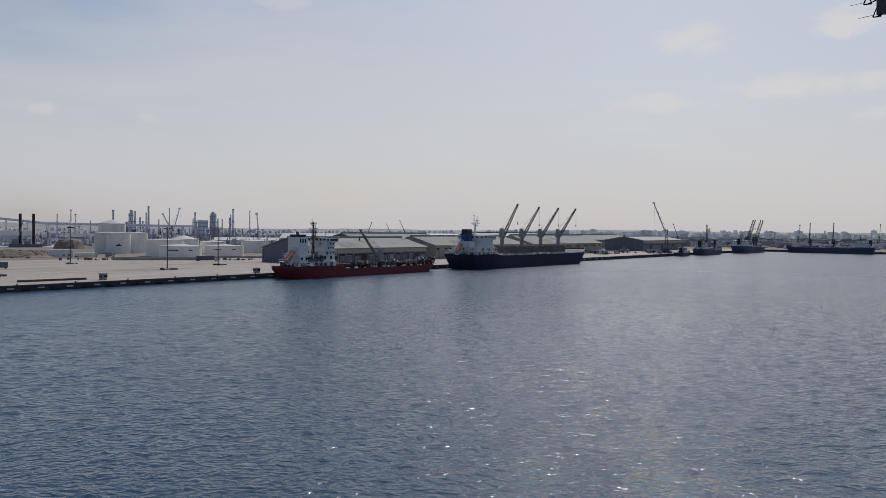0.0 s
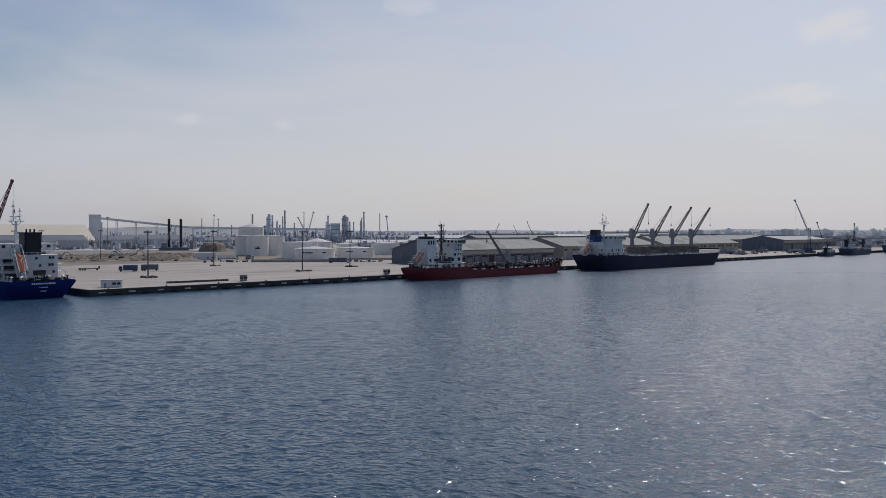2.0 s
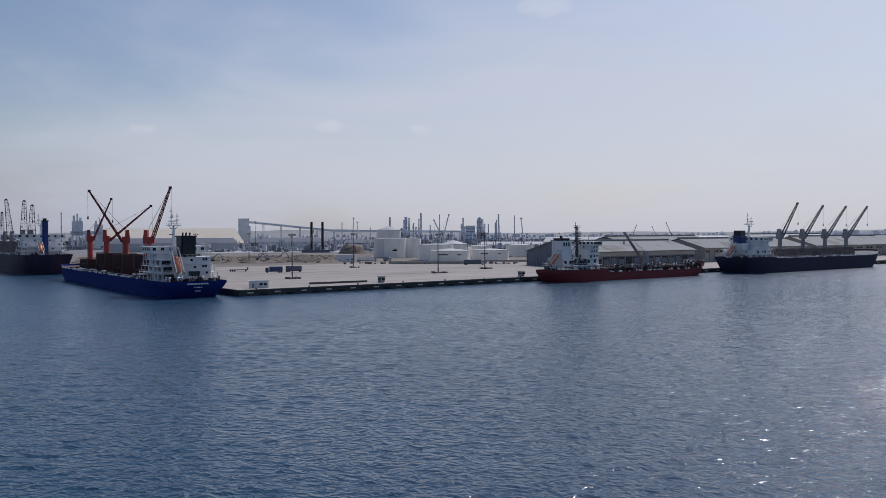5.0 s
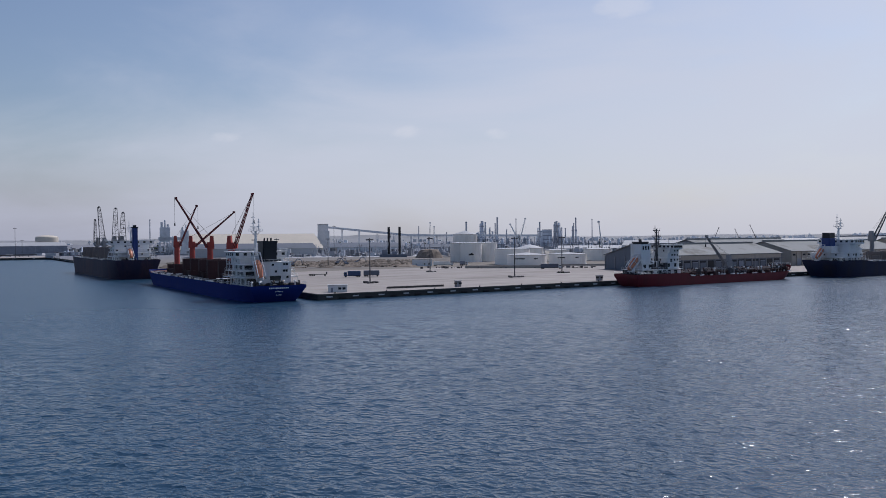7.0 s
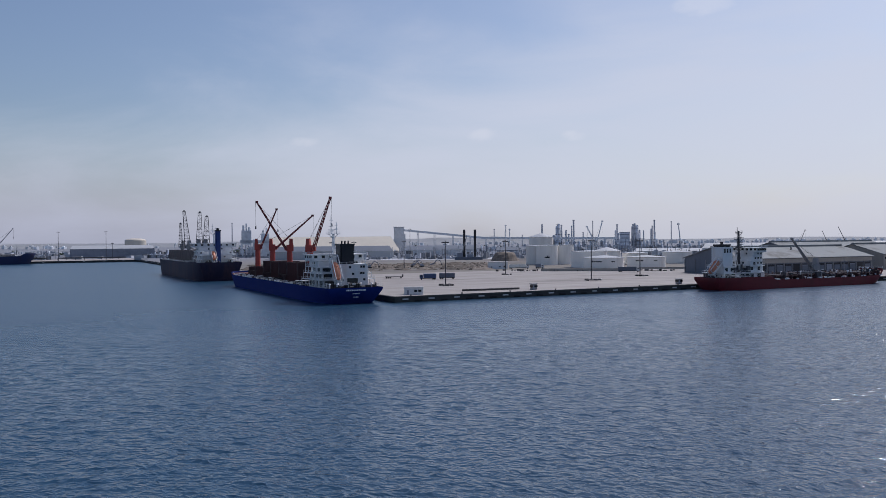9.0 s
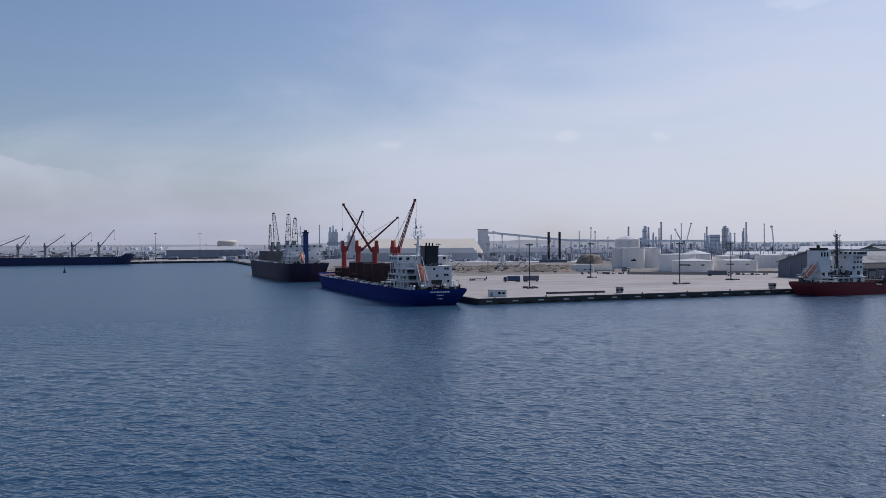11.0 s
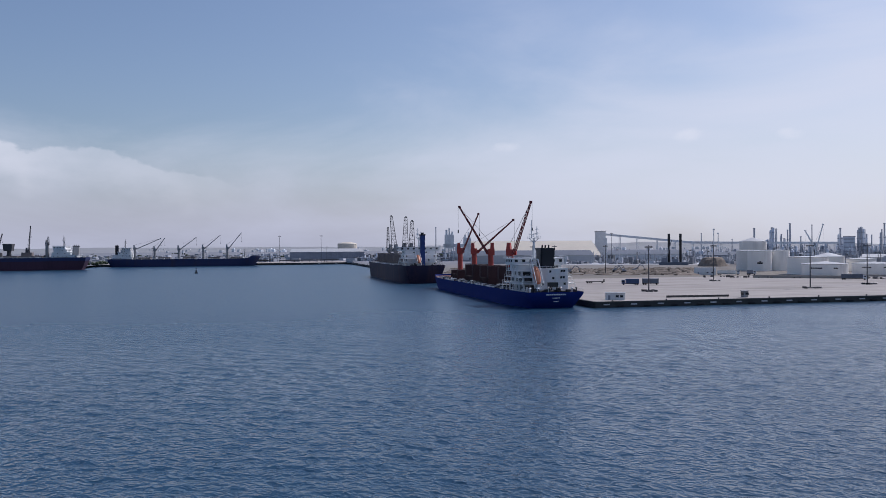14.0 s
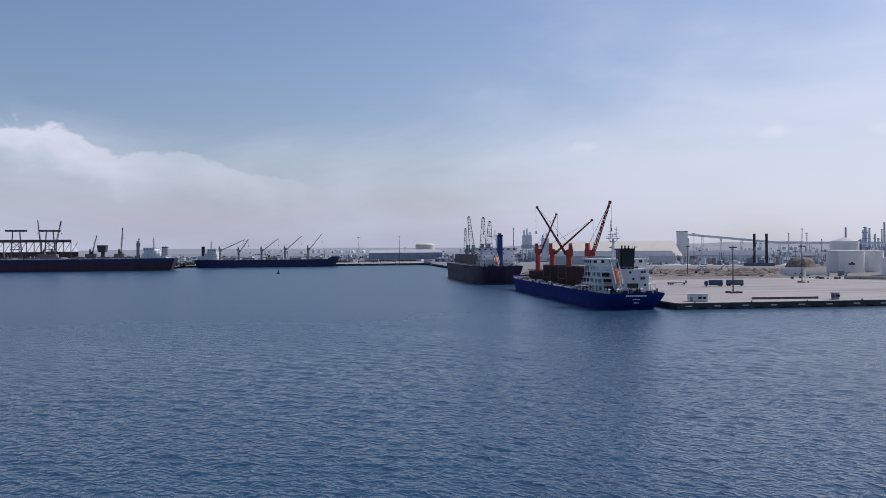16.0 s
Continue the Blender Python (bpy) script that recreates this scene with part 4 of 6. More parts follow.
for x, tip in ((57, (78.9, -0.2, 47.2)), (86.6, (109.8, -1.9, 45.8)), (116.5, (139.9, -3.3, 45.7)), (146.8, (169.5, -4.4, 46))):
    deck_crane(black, x, 0, 8.6, 29, tip, CRANE_GREY, CRANE_DARK, hook=0.35, radius=1.5, width=1.3)
tier(black, 7, 28, 10.0, 9.6, 12.4, wins=6, side_wins=6, over=3)
tier(black, 8, 27, 12.0, 12.4, 15.2, wins=6, side_wins=5)
tier(black, 14, 27, 11.4, 15.2, 18.0, wins=6, side_wins=4)
tier(black, 15, 27, 10.6, 18.0, 20.8, wins=5, side_wins=4)
tier(black, 17, 27, 13.2, 20.8, 23.6, "wheelhouse", wins=7, side_wins=4, big=True)
bm = bmesh.new()
box(bm, 5.5, 13, -4.5, 4.5, 15.2, 19.5)
part("engine_casing", bm, WHITE_PAINT, black)
funnel(black, 9.3, 0, 19.5, 24.5, 6.2, 6.0, FUNNEL_BLUE, FUNNEL_BLUE, False)
bm = bmesh.new()
box(bm, 6.6, 12.0, -2.6, 2.6, 24.5, 28.0)
part("funnel_top", bm, FUNNEL_BLACK, black)
ship_mast(black, 20, 23.6, 40)
lifeboat_ramp(black, 3.5, 2, 14, 8.5, 42)
deck_gear(black, 1, 6, 9, 9.6, 10, 9)
deck_gear(black, 30, 165, 12, 8.6, 40, 10, WHITE_PAINT)
gunwale(black, rows, 34, 172, 43, 0.7)
shade_panels(black, [(10, 11.0), (16, 11.0), (22, 11.0)], 10.0, 2.4, 1.8)
shade_panels(black, [(12, 13.8), (20, 13.8)], 12.0, 1.4, 1.8)

# long navy carrier at the far quay
navy = thing("bulk_carrier", spot(-345, 921, 0, 0), "long navy bulk carrier with grey cranes at the far quay", "ship", "moored cargo ships")
rows = make_hull(navy, 210, 30, 9.5, 3.0, (36, 0.6), HULL_NAVY, decking=DECK_GREY)
rails(navy, rows, 0, 195)
for x0 in (41, 68, 102, 136, 168):
    hatch(navy, x0, x0 + 16, 10, 9.5, 12.2, HATCH_GREY)
for x, house, tip in ((35, 31, (70, 0, 39.8)), (62, 29, (75, 3, 40)), (95, 30, (119, 0, 41)), (129, 31, (152.8, 0, 44.3)), (163, 31, (182.7, 0, 47.4))):
    deck_crane(navy, x, 0, 9.5, house, tip, CRANE_GREY, CRANE_GREY, radius=1.8)
tier(navy, 6, 33, 13, 10, 13.6, wins=6, side_wins=6)
tier(navy, 8, 32, 12.4, 13.6, 17, wins=6, side_wins=5)
tier(navy, 14, 32, 11.6, 17, 20.4, wins=5, side_wins=4)
tier(navy, 18, 31, 12.6, 20.4, 23.4, wins=5, side_wins=4)
tier(navy, 19, 31, 14.5, 23.4, 26.6, "wheelhouse", wins=7, side_wins=4, big=True)
funnel(navy, 11, 0, 17, 30, 4.2, 5, FUNNEL_BLACK)
ship_mast(navy, 22.5, 26.6, 39.5, material=CRANE_GREY)
ship_mast(navy, 187, 12, 24.5, material=CRANE_GREY)
deck_gear(navy, 40, 190, 12, 9.5, 20, 11, WHITE_PAINT)

# great ore carrier, its bow out to the west
ore = thing("ore_carrier", spot(-350, 795, 0, 180), "huge dark bulk carrier with a dull red lower hull", "ship", "moored cargo ships")
rows = make_hull(ore, 260, 34, 14.5, 1.5, (34, 0.3), HULL_NAVY, BOOT_RED, DECK_GREY, split=4)
rails(ore, rows, 0, 240)
for x0 in (52, 80, 112, 140, 168, 200):
    hatch(ore, x0, x0 + 16, 12, 14.5, 17, HATCH_GREY)
for x, tip in ((71, (67.3, 0, 54.5)), (107, (99.8, 0, 45)), (166, (172, 0, 65)), (154, (143, 2, 64))):
    deck_crane(ore, x, 0, 14.5, 28, tip, CRANE_DARK, CRANE_DARK, radius=2.2, width=1.8)
    bm = bmesh.new()
    box(bm, x - 6, x + 6, -5, 5, 14.4, 22.0)
    part("crane_house", bm, HATCH_GREY, ore)
bm = bmesh.new()
box(bm, 88, 97, -5, 5, 24, 33, 1.25)
tube(bm, (92, 0, 14.4), (92, 0, 24), 2.5, n=10)
part("cargo_hopper", bm, CRANE_DARK, ore)
tier(ore, 10, 40, 15, 14.8, 18.4, wins=6, side_wins=6)
tier(ore, 18, 40, 14, 18.4, 22, wins=6, side_wins=5)
tier(ore, 22, 38, 13, 22, 25.6, wins=5, side_wins=4)
tier(ore, 24, 38, 17, 25.6, 29.4, "wheelhouse", wins=7, side_wins=4, big=True)
funnel(ore, 14, 0, 18.4, 30, 7, 7, CRANE_GREY)
deck_crane(ore, 48, 0, 14.5, 38, (46, 3, 41), CRANE_GREY, CRANE_GREY, radius=2.4)
ship_mast(ore, 28.3, 29.4, 44, material=CRANE_GREY)
deck_gear(ore, 4, 12, 12, 14.8, 10, 12, WHITE_PAINT)
gunwale(ore, rows, 44, 238, 45, 0.8)
deck_gear(ore, 45, 235, 12, 14.5, 40, 55, CRANE_DARK, 3.0)
deck_gear(ore, 130, 238, 10, 14.5, 36, 56, HATCH_BROWN, 6.0)


# small vessels at the far end of the long quay
def coaster(m, L, B, deck, label, hull, jibs, house=14.0):
    v = thing("coaster", m, label, "ship", "small far ships")
    rows = make_hull(v, L, B, deck, 1.8, (L * 0.22, 1.4), hull, decking=DECK_GREY, full=0.78)
    rails(v, rows, 0, L * 0.95)
    tier(v, 4, L * 0.22, B * 0.42, deck + 1.4, deck + 4.2, wins=4, side_wins=3)
    tier(v, 6, L * 0.21, B * 0.38, deck + 4.2, deck + 7.0, wins=4, side_wins=3)
    tier(v, 8, L * 0.2, B * 0.42, deck + 7.0, deck + 9.8, "wheelhouse", wins=5, side_wins=3, big=True)
    funnel(v, 5.5, 0, deck + 4.2, deck + 12, 4, 3.5, FUNNEL_BLACK)
    ship_mast(v, L * 0.16, deck + 9.8, deck + 19, material=CRANE_DARK)
    hatch(v, L * 0.3, L * 0.52, B * 0.32, deck, deck + 2.2, HATCH_GREY)
    hatch(v, L * 0.58, L * 0.82, B * 0.32, deck, deck + 2.2, HATCH_GREY)
    for x, tip in jibs:
        deck_crane(v, x, 0, deck, house, tip, CRANE_DARK, CRANE_DARK, width=1.0, radius=1.2)
    deck_gear(v, L * 0.24, L * 0.9, B * 0.4, deck, 22, int(L), CRANE_DARK, 2.6)
    deck_gear(v, L * 0.24, L * 0.85, B * 0.4, deck, 12, int(L) + 1, WHITE_PAINT, 2.2)
    return v


coaster(spot(850, -11, 0, 0), 80, 15, 5, "dull blue coaster with one tall derrick at the quay", HULL_HARBOUR, [(30, (31, 0, 36)), (62, (40, 2, 17))], 18)
coaster(spot(1000, -14, 0, 0), 118, 20, 7, "dull blue coaster with four raised derricks", HULL_HARBOUR,
        [(40, (62, -3, 45)), (50, (72, -3, 45)), (78, (100, -3, 45)), (90, (112, -3, 45))], 22)
coaster(spot(1135, -160, 0, 90), 116, 17, 6.5, "low slate-blue freighter with two tall masts at the end quay", HULL_HARBOUR,
        [(52, (52.5, 0, 42)), (83, (83.5, 0, 42))], 20)
tug = thing("tugboat", spot(786, -9, 0, 0), "small dark tugboat with a pale wheelhouse", "tugboat")
make_hull(tug, 34, 11, 3.2, 1.6, (6, 0.2), HULL_HARBOUR, decking=DECK_GREY, full=0.6)
tier(tug, 12, 24, 4.2, 3.2, 6.2, wins=3, side_wins=4)
tier(tug, 14, 22, 3.4, 6.2, 9.2, "wheelhouse", wins=4, side_wins=3, big=True)
funnel(tug, 11, 0, 4, 9, 2.2, 3.2, FUNNEL_BLACK)
ship_mast(tug, 17, 9.2, 17, material=CRANE_DARK)


# ---- quay crane ----
def mobile_crane(m, height, reach, label, material=CRANE_GREY, boom=None, heavy=1.0):
    """A mobile harbour crane: undercarriage, tower, cab and a raised lattice boom along its x axis."""
    c = thing("harbour_crane", m, label, "crane", "harbour cranes")
    bm = bmesh.new()
    box(bm, -7, 7, -3.5, 3.5, 0.9, 2.6)
    for x in (-5.5, -2, 2, 5.5):
        for y in (-3.2, 3.2):
            tube(bm, (x, y - 0.6, 0.9), (x, y + 0.6, 0.9), 0.9, n=12)
    part("undercarriage", bm, CRANE_DARK, c)
    bm = bmesh.new()
    box(bm, -6, 3, -2.6, 2.6, 2.6, 6.0)
    part("machinery_house", bm, TRUCK_BLUE, c)
    bm = bmesh.new()
    tower = height * 0.48
    for x in (-1, 1):
        for y in (-1, 1):
            tube(bm, (x * 1.4, y * 1.4, 5.8), (x * 0.9, y * 0.9, tower), 0.35, n=6)
    for k in range(8):
        z0, z1 = 6 + (tower - 6) * k / 8, 6 + (tower - 6) * (k + 1) / 8
        for y in (-1.2, 1.2):
            tube(bm, (-1.2, y, z0), (1.2, y, z1), 0.18, n=5)
        for x in (-1.2, 1.2):
            tube(bm, (x, -1.2, z0), (x, 1.2, z1), 0.18, n=5)
    part("tower", bm, CRANE_DARK, c)
    bm = bmesh.new()
    a, b = Vector((1.5, 0, tower * 0.62)), Vector((reach, 0, height))
    n = 14
    for y in (-1, 1):
        for k in (-0.6, 0.6):
            tube(bm, a + Vector((0, y * 1.1 * heavy, k * heavy)), b + Vector((0, y * 0.4, k * 0.5)), 0.22 * heavy, 0.18 * heavy, n=5)
    for i in range(n):
        p, q = a + (b - a) * (i / n), a + (b - a) * ((i + 1) / n)
        for y in (-1, 1):
            tube(bm, p + Vector((0, y, -0.6 * heavy)), q + Vector((0, y * 0.9, 0.6 * heavy)), 0.14 * heavy, n=4)
        tube(bm, p + Vector((0, -1, 0)), q + Vector((0, 1, 0)), 0.14, n=4)
    box(bm, reach - 0.5 - 0.4 * heavy, reach + 0.5 + 0.4 * heavy, -0.5 * heavy, 0.5 * heavy, height - 1, height + 0.9)
    part("boom", bm, boom or material, c)
    bm = bmesh.new()
    tube(bm, (-0.5, 0, tower), b, 0.09, n=4)
    tube(bm, (reach + 1, 0, height), (reach + 1, 0, height * 0.6), 0.07, n=4)
    part("wire_ropes", bm, STEEL_DARK, c)
    return c


mobile_crane(polar(-14.9, 1010, QUAY, True), 58.5, -15, "tall mobile harbour crane with a raised pale boom", CRANE_GREY, WHITE_PAINT, 2.0)
for az, dist, dx, h in ((23.96, 1500, 2, 49), (23.66, 1500, 1, 42), (17.86, 1400, -14, 44), (17.86, 1404, 11, 53), (12.40, 1100, -2, 42)):
    mobile_crane(polar(az, dist), h, dx, "distant pale lattice crane among the tanks", WHITE_PAINT, heavy=3.0)
for az, dist, dx, h in ((5.2, 1900, 12, 38), (3.6, 2100, -9, 36), (2.6, 2000, -12, 44), (-15.6, 1500, -7, 38), (-22.9, 1700, 3, 40), (-27.4, 1750, 3, 42)):
    mobile_crane(polar(az, dist), h, dx, "distant grey crane beyond the sheds", CRANE_DARK, heavy=1.6)


# ---- warehouses ----
def warehouse(s0, s1, d0, d1, eave, ridge, wall, roof, label, bays=12, group="long quay warehouses", m=None):
    """A gabled shed with ribbed walls, roof overhang and big doors."""
    w = thing("warehouse", m or spot(s0, d0), label, "warehouse", group)
    lx, ly = s1 - s0, d1 - d0
    e, r = eave - QUAY, ridge - QUAY
    bm = bmesh.new()
    prism(bm, [(0, 0), (ly, 0), (ly, e), (ly / 2, r), (0, e)], 0, lx)
    part("wall", bm, wall, w)
    k = (r - e) / (ly / 2)
    for sgn in (0, 1):
        bm = bmesh.new()
        y0, y1 = (-1.6, ly / 2) if sgn == 0 else (ly + 1.6, ly / 2)
        z0 = e - 1.6 * k
        prism(bm, [(y0, z0 + 0.1), (y1, r + 0.1), (y1, r + 0.6), (y0, z0 + 0.5)], -1.2, lx + 1.2)
        part("roof", bm, roof, w)
    bm = bmesh.new()
    box(bm, 0.0, lx, ly / 2 - 1.3, ly / 2 + 1.3, r + 0.3, r + 1.5)
    part("ridge_vent", bm, roof, w)
    bm = bmesh.new()
    box(bm, -0.25, 0.25, -0.45, 0.02, 0, e - 1.0)
    col = mesh_of(bm, "column", CRANE_GREY if wall is SHED_BLUE else wall)
    for i in range(bays + 1):
        shared("column", col, w, (lx * i / bays, -0.05, 0))
    for i in range(6):
        shared("column", col, w, (-0.05, ly * i / 5, 0), -90)
    bm = bmesh.new()
    box(bm, -2.6, 2.6, -0.25, 0.05, 0, 5.6)
    door = mesh_of(bm, "door", PLANT_DARK)
    for i in range(1, bays, 3):
        shared("door", door, w, (lx * (i + 0.5) / bays, -0.03, 0))
    shared("door", door, w, (-0.03, ly * 0.5, 0), -90)
    if wall is SHED_BLUE:
        bm = bmesh.new()
        box(bm, 0, lx, -0.7, 0.0, e - 3.4, e - 0.6)
        part("fascia", bm, SHED_TAN, w, "pale sheet fascia under the eave")
        # black panels put in for the shade of open bays, lower shutters before them
        bm = bmesh.new()
        box(bm, -lx / bays * 0.38, lx / bays * 0.38, -0.12, 0.05, 0, e - 4.2)
        bay = mesh_of(bm, "bay_shutter", FUNNEL_BLACK)
        bm = bmesh.new()
        box(bm, -lx / bays * 0.34, lx / bays * 0.34, -0.28, 0.05, 0, e - 5.6)
        half = mesh_of(bm, "bay_shutter", SHED_BLUE)
        for i in range(bays):
            shared("bay_shutter", bay, w, (lx * (i + 0.5) / bays, -0.01, 0))
            if i % 4 != 2:
                shared("bay_shutter", half, w, (lx * (i + 0.5) / bays, -0.01, 0))
    bm = bmesh.new()
    box(bm, -1.6, 1.6, -0.2, 0.05, 0, 1.4)
    win = mesh_of(bm, "window", GLASS_DARK)
    for i in range(bays):
        if i % 3 != 1 and wall is not SHED_BLUE:
            shared("window", win, w, (lx * (i + 0.5) / bays, -0.02, e - 3.6))
    return w


warehouse(278, 408, 67, 119, 13.1, 20, SHED_BLUE, SHED_GREY, "long grey-roofed warehouse with blue-grey columned walls", 16)
warehouse(426, 575, 70, 122, 14, 21, SHED_TAN, SHED_GREY, "long tan ribbed warehouse with a dull grey roof", 24)
warehouse(592, 752, 70, 122, 14, 22, SHED_TAN, SHED_GREY, "long tan ribbed warehouse with a dull grey roof", 24)
warehouse(870, 1010, 66, 118, 16, 20.5, SHED_BLUE, BLUE_ROOF, "dark blue-grey quay warehouse with a low roof", 14)
warehouse(640, 800, 150, 215, 16, 23.5, SHED_BLUE, BLUE_ROOF, "dark shed behind the tan warehouses", 12, "back row sheds")
warehouse(430, 560, 150, 210, 15, 22.5, SHED_BLUE, SHED_GREY, "dark shed behind the tan warehouses", 12, "back row sheds")
warehouse(850, 1100, 170, 240, 15, 21, SHED_TAN, SHED_GREY, "grey-roofed shed in the back row", 14, "back row sheds")

# ---- tanks ----
def tank(m, r, wall_top, roof_top, label, dome=False, group="oil storage tanks", material=WHITE_TANK, marks=()):
    """A storage tank with a low cone or dome roof, rim, bands, stair and a nozzle."""
    t = thing("storage_tank", m, label, "tank", group)
    h, k = wall_top - QUAY, roof_top - QUAY
    bm = bmesh.new()
    lathe(bm, [(r + 0.3, 0), (r + 0.3, 0.4), (r, 0.4), (r, h)], 56)
    part("shell", bm, material, t, "", True)
    bm = bmesh.new()
    if dome:
        prof = [(r * math.cos(a * math.pi / 16), h + (k - h) * math.sin(a * math.pi / 16)) for a in range(8)]
        lathe(bm, [(r + 0.1, h)] + prof, 56)
    else:
        lathe(bm, [(r + 0.25, h), (r + 0.25, h + 0.3), (0.8, k)], 56)
    part("roof", bm, WHITE_ROOF if not dome else material, t, "", True)
    bm = bmesh.new()
    for f in (0.33, 0.66):
        lathe(bm, [(r + 0.02, h * f), (r + 0.08, h * f), (r + 0.08, h * f + 0.18), (r + 0.02, h * f + 0.18)], 56)
    part("shell_band", bm, material, t)
    bm = bmesh.new()
    n = 26
    for i in range(n):
        a = radians(20 + 80 * i / n)
        c = Vector(((r + 0.6) * math.cos(a), (r + 0.6) * math.sin(a), h * i / n))
        box(bm, c.x - 0.5, c.x + 0.5, c.y - 0.5, c.y + 0.5, c.z, c.z + 0.2)
    for i in range(48):
        a = 2 * math.pi * i / 48
        tube(bm, (r * math.cos(a), r * math.sin(a), h), (r * math.cos(a), r * math.sin(a), h + 1.1), 0.05, n=4)
    part("stair", bm, WHITE_TANK, t)
    for x, z, w, tall in marks:
        bm = bmesh.new()
        for k in range(max(1, int(w / 1.6))):
            a = -math.pi / 2 + (x + 1.6 * k) / r
            box(bm, (r + 0.05) * math.cos(a) - 0.82, (r + 0.05) * math.cos(a) + 0.82, (r + 0.05) * math.sin(a) - 0.12, (r + 0.05) * math.sin(a) + 0.12, z, z + tall)
        part("lettering_bar", bm, STEEL_DARK, t)
    return t


for az, dist, r, wt_, rt, lab in ((21.8, 838, 10.6, 20.8, 21.6, 0), (21.1, 822, 10.6, 20.9, 21.7, 0), (20.05, 838, 10.6, 20.9, 21.7, 0)):
    tank(polar(az, dist), r, wt_, rt, "tall white cylindrical storage tank", marks=((-1.5, 6.6, 5.0, 1.3), (0.5, 8.0, 2.4, 0.9)) if az == 21.1 else ())
tank(polar(21.5, 1065), 15.4, 29.6, 34.6, "white cone-roofed storage tank behind the tall ones", material=WHITE_TANK)
tank(polar(17.32, 690), 16.0, 12.0, 14.0, "low wide white tank with a shallow cone roof", marks=((-9.0, 6.2, 9.0, 1.0), (6.5, 6.2, 4.0, 1.0)))
tank(polar(18.3, 745), 15.5, 16.2, 17.2, "low wide white tank with a shallow cone roof")
tank(polar(17.12, 812), 13.0, 15.6, 19.2, "white tank with a steeper cone roof")
tank(polar(14.57, 735), 16.0, 11.4, 13.0, "low wide white tank with a shallow cone roof", marks=((-8.0, 5.8, 7.0, 0.9), (7.0, 5.8, 3.4, 0.9)))
tank(polar(15.3, 830), 12.0, 13.0, 14.6, "low pale tank in the back row")
tank(polar(12.6, 860), 14.0, 13.5, 15.0, "low pale tank in the back row")
tank(polar(48.25, 1750), 20.0, 31.0, 35.5, "large cream domed tank on the far shore", True, material=BEIGE)

bm = bmesh.new()
box(bm, -38, 38, -0.4, 0.4, 0, 2.2)
whole("bund_wall", bm, SHED_TAN, polar(18.2, 655), "low pale bund wall round the tanks", "wall")
bm = bmesh.new()
box(bm, -48, 48, -0.4, 0.4, 0, 1.6)
whole("bund_wall", bm, SHED_TAN, polar(14.0, 700), "low pale bund wall round the tanks", "wall")


# ---- lamp masts ----
def lamp_mast(m, height):
    t = thing("lamp_mast", m, "tall grey floodlight mast on the quay apron", "lamp", "floodlight masts")
    bm = bmesh.new()
    box(bm, -1.1, 1.1, -1.1, 1.1, -0.2, 0.7)
    part("footing", bm, CONCRETE, t)
    bm = bmesh.new()
    tube(bm, (0, 0, 0.6), (0, 0, height), 0.36, 0.2, 10)
    part("pole", bm, CRANE_DARK, t)
    bm = bmesh.new()
    lathe(bm, [(1.0, height - 1.0), (1.5, height - 0.9), (1.5, height - 0.75), (0.3, height - 0.6)], 16)
    part("head_ring", bm, CRANE_DARK, t)
    bm = bmesh.new()
    box(bm, -0.35, 0.35, -0.2, 0.35, -0.35, 0.3)
    me = mesh_of(bm, "floodlight", CRANE_DARK)
    for i in range(8):
        a = math.pi * i / 4
        shared("floodlight", me, t, (1.7 * math.cos(a), 1.7 * math.sin(a), height - 0.95), math.degrees(a))
    return t


first = lamp_mast(spot(58.1, 65.2, QUAY + 0.12), 24.6)
for s, d in ((155.5, 165.3), (156.3, 66.1), (215.3, 92.9), (-30, 1010), (60, 260), (150, 330)):
    copy_thing(first, spot(s, d, QUAY + (0.12 if d < 240 else 0.0)))
for az, dist in ((57.5, 1320), (34.2, 700), (60.8, 1330)):
    copy_thing(first, polar(az, dist))
far_mast = lamp_mast(polar(50.0, 1250), 41.0)
for az, dist in ((52.75, 1270), (30.4, 1180)):
    copy_thing(far_mast, polar(az, dist))


# ---- things on the pier ----
def cabin(m, lx, ly, h, label, wall=WHITE_PAINT, roof=WHITE_ROOF):
    c = thing("cabin", m, label, "hut")
    bm = bmesh.new()
    box(bm, -lx / 2, lx / 2, -ly / 2, ly / 2, -0.05, h)
    part("wall", bm, wall, c)
    bm = bmesh.new()
    box(bm, -lx / 2 - 0.3, lx / 2 + 0.3, -ly / 2 - 0.3, ly / 2 + 0.3, h, h + 0.3)
    part("roof", bm, roof, c)
    bm = bmesh.new()
    box(bm, -0.5, 0.5, -0.06, 0.06, 0, 2.05)
    d = mesh_of(bm, "door", PLANT_DARK)
    shared("door", d, c, (-lx * 0.3, -ly / 2, 0))
    bm = bmesh.new()
    box(bm, -0.7, 0.7, -0.06, 0.06, -0.5, 0.5)
    wn = mesh_of(bm, "window", GLASS_DARK)
    for k in (0.12, 0.34):
        shared("window", wn, c, (lx * k, -ly / 2, 1.7))
    for k in (-0.25, 0.25):
        shared("window", wn, c, (-lx / 2, ly * k, 1.7), 90)
    return c


cabin(spot(13.6, 9.5, QUAY + 0.14, -25), 8.6, 4.0, 3.1, "white portable cabin near the pier's corner")
cabin(polar(24.45, 722), 17, 8, 5.6, "white flat-roofed site office behind the yard")
cabin(spot(78.3, 8, QUAY + 0.13), 2.4, 2.4, 2.8, "small grey kiosk on the quay edge", CRANE_GREY, CRANE_GREY)
cabin(spot(170, 6, QUAY + 0.13), 2.6, 2.4, 2.6, "small grey kiosk on the quay edge", CRANE_GREY, CRANE_GREY)

bm = bmesh.new()
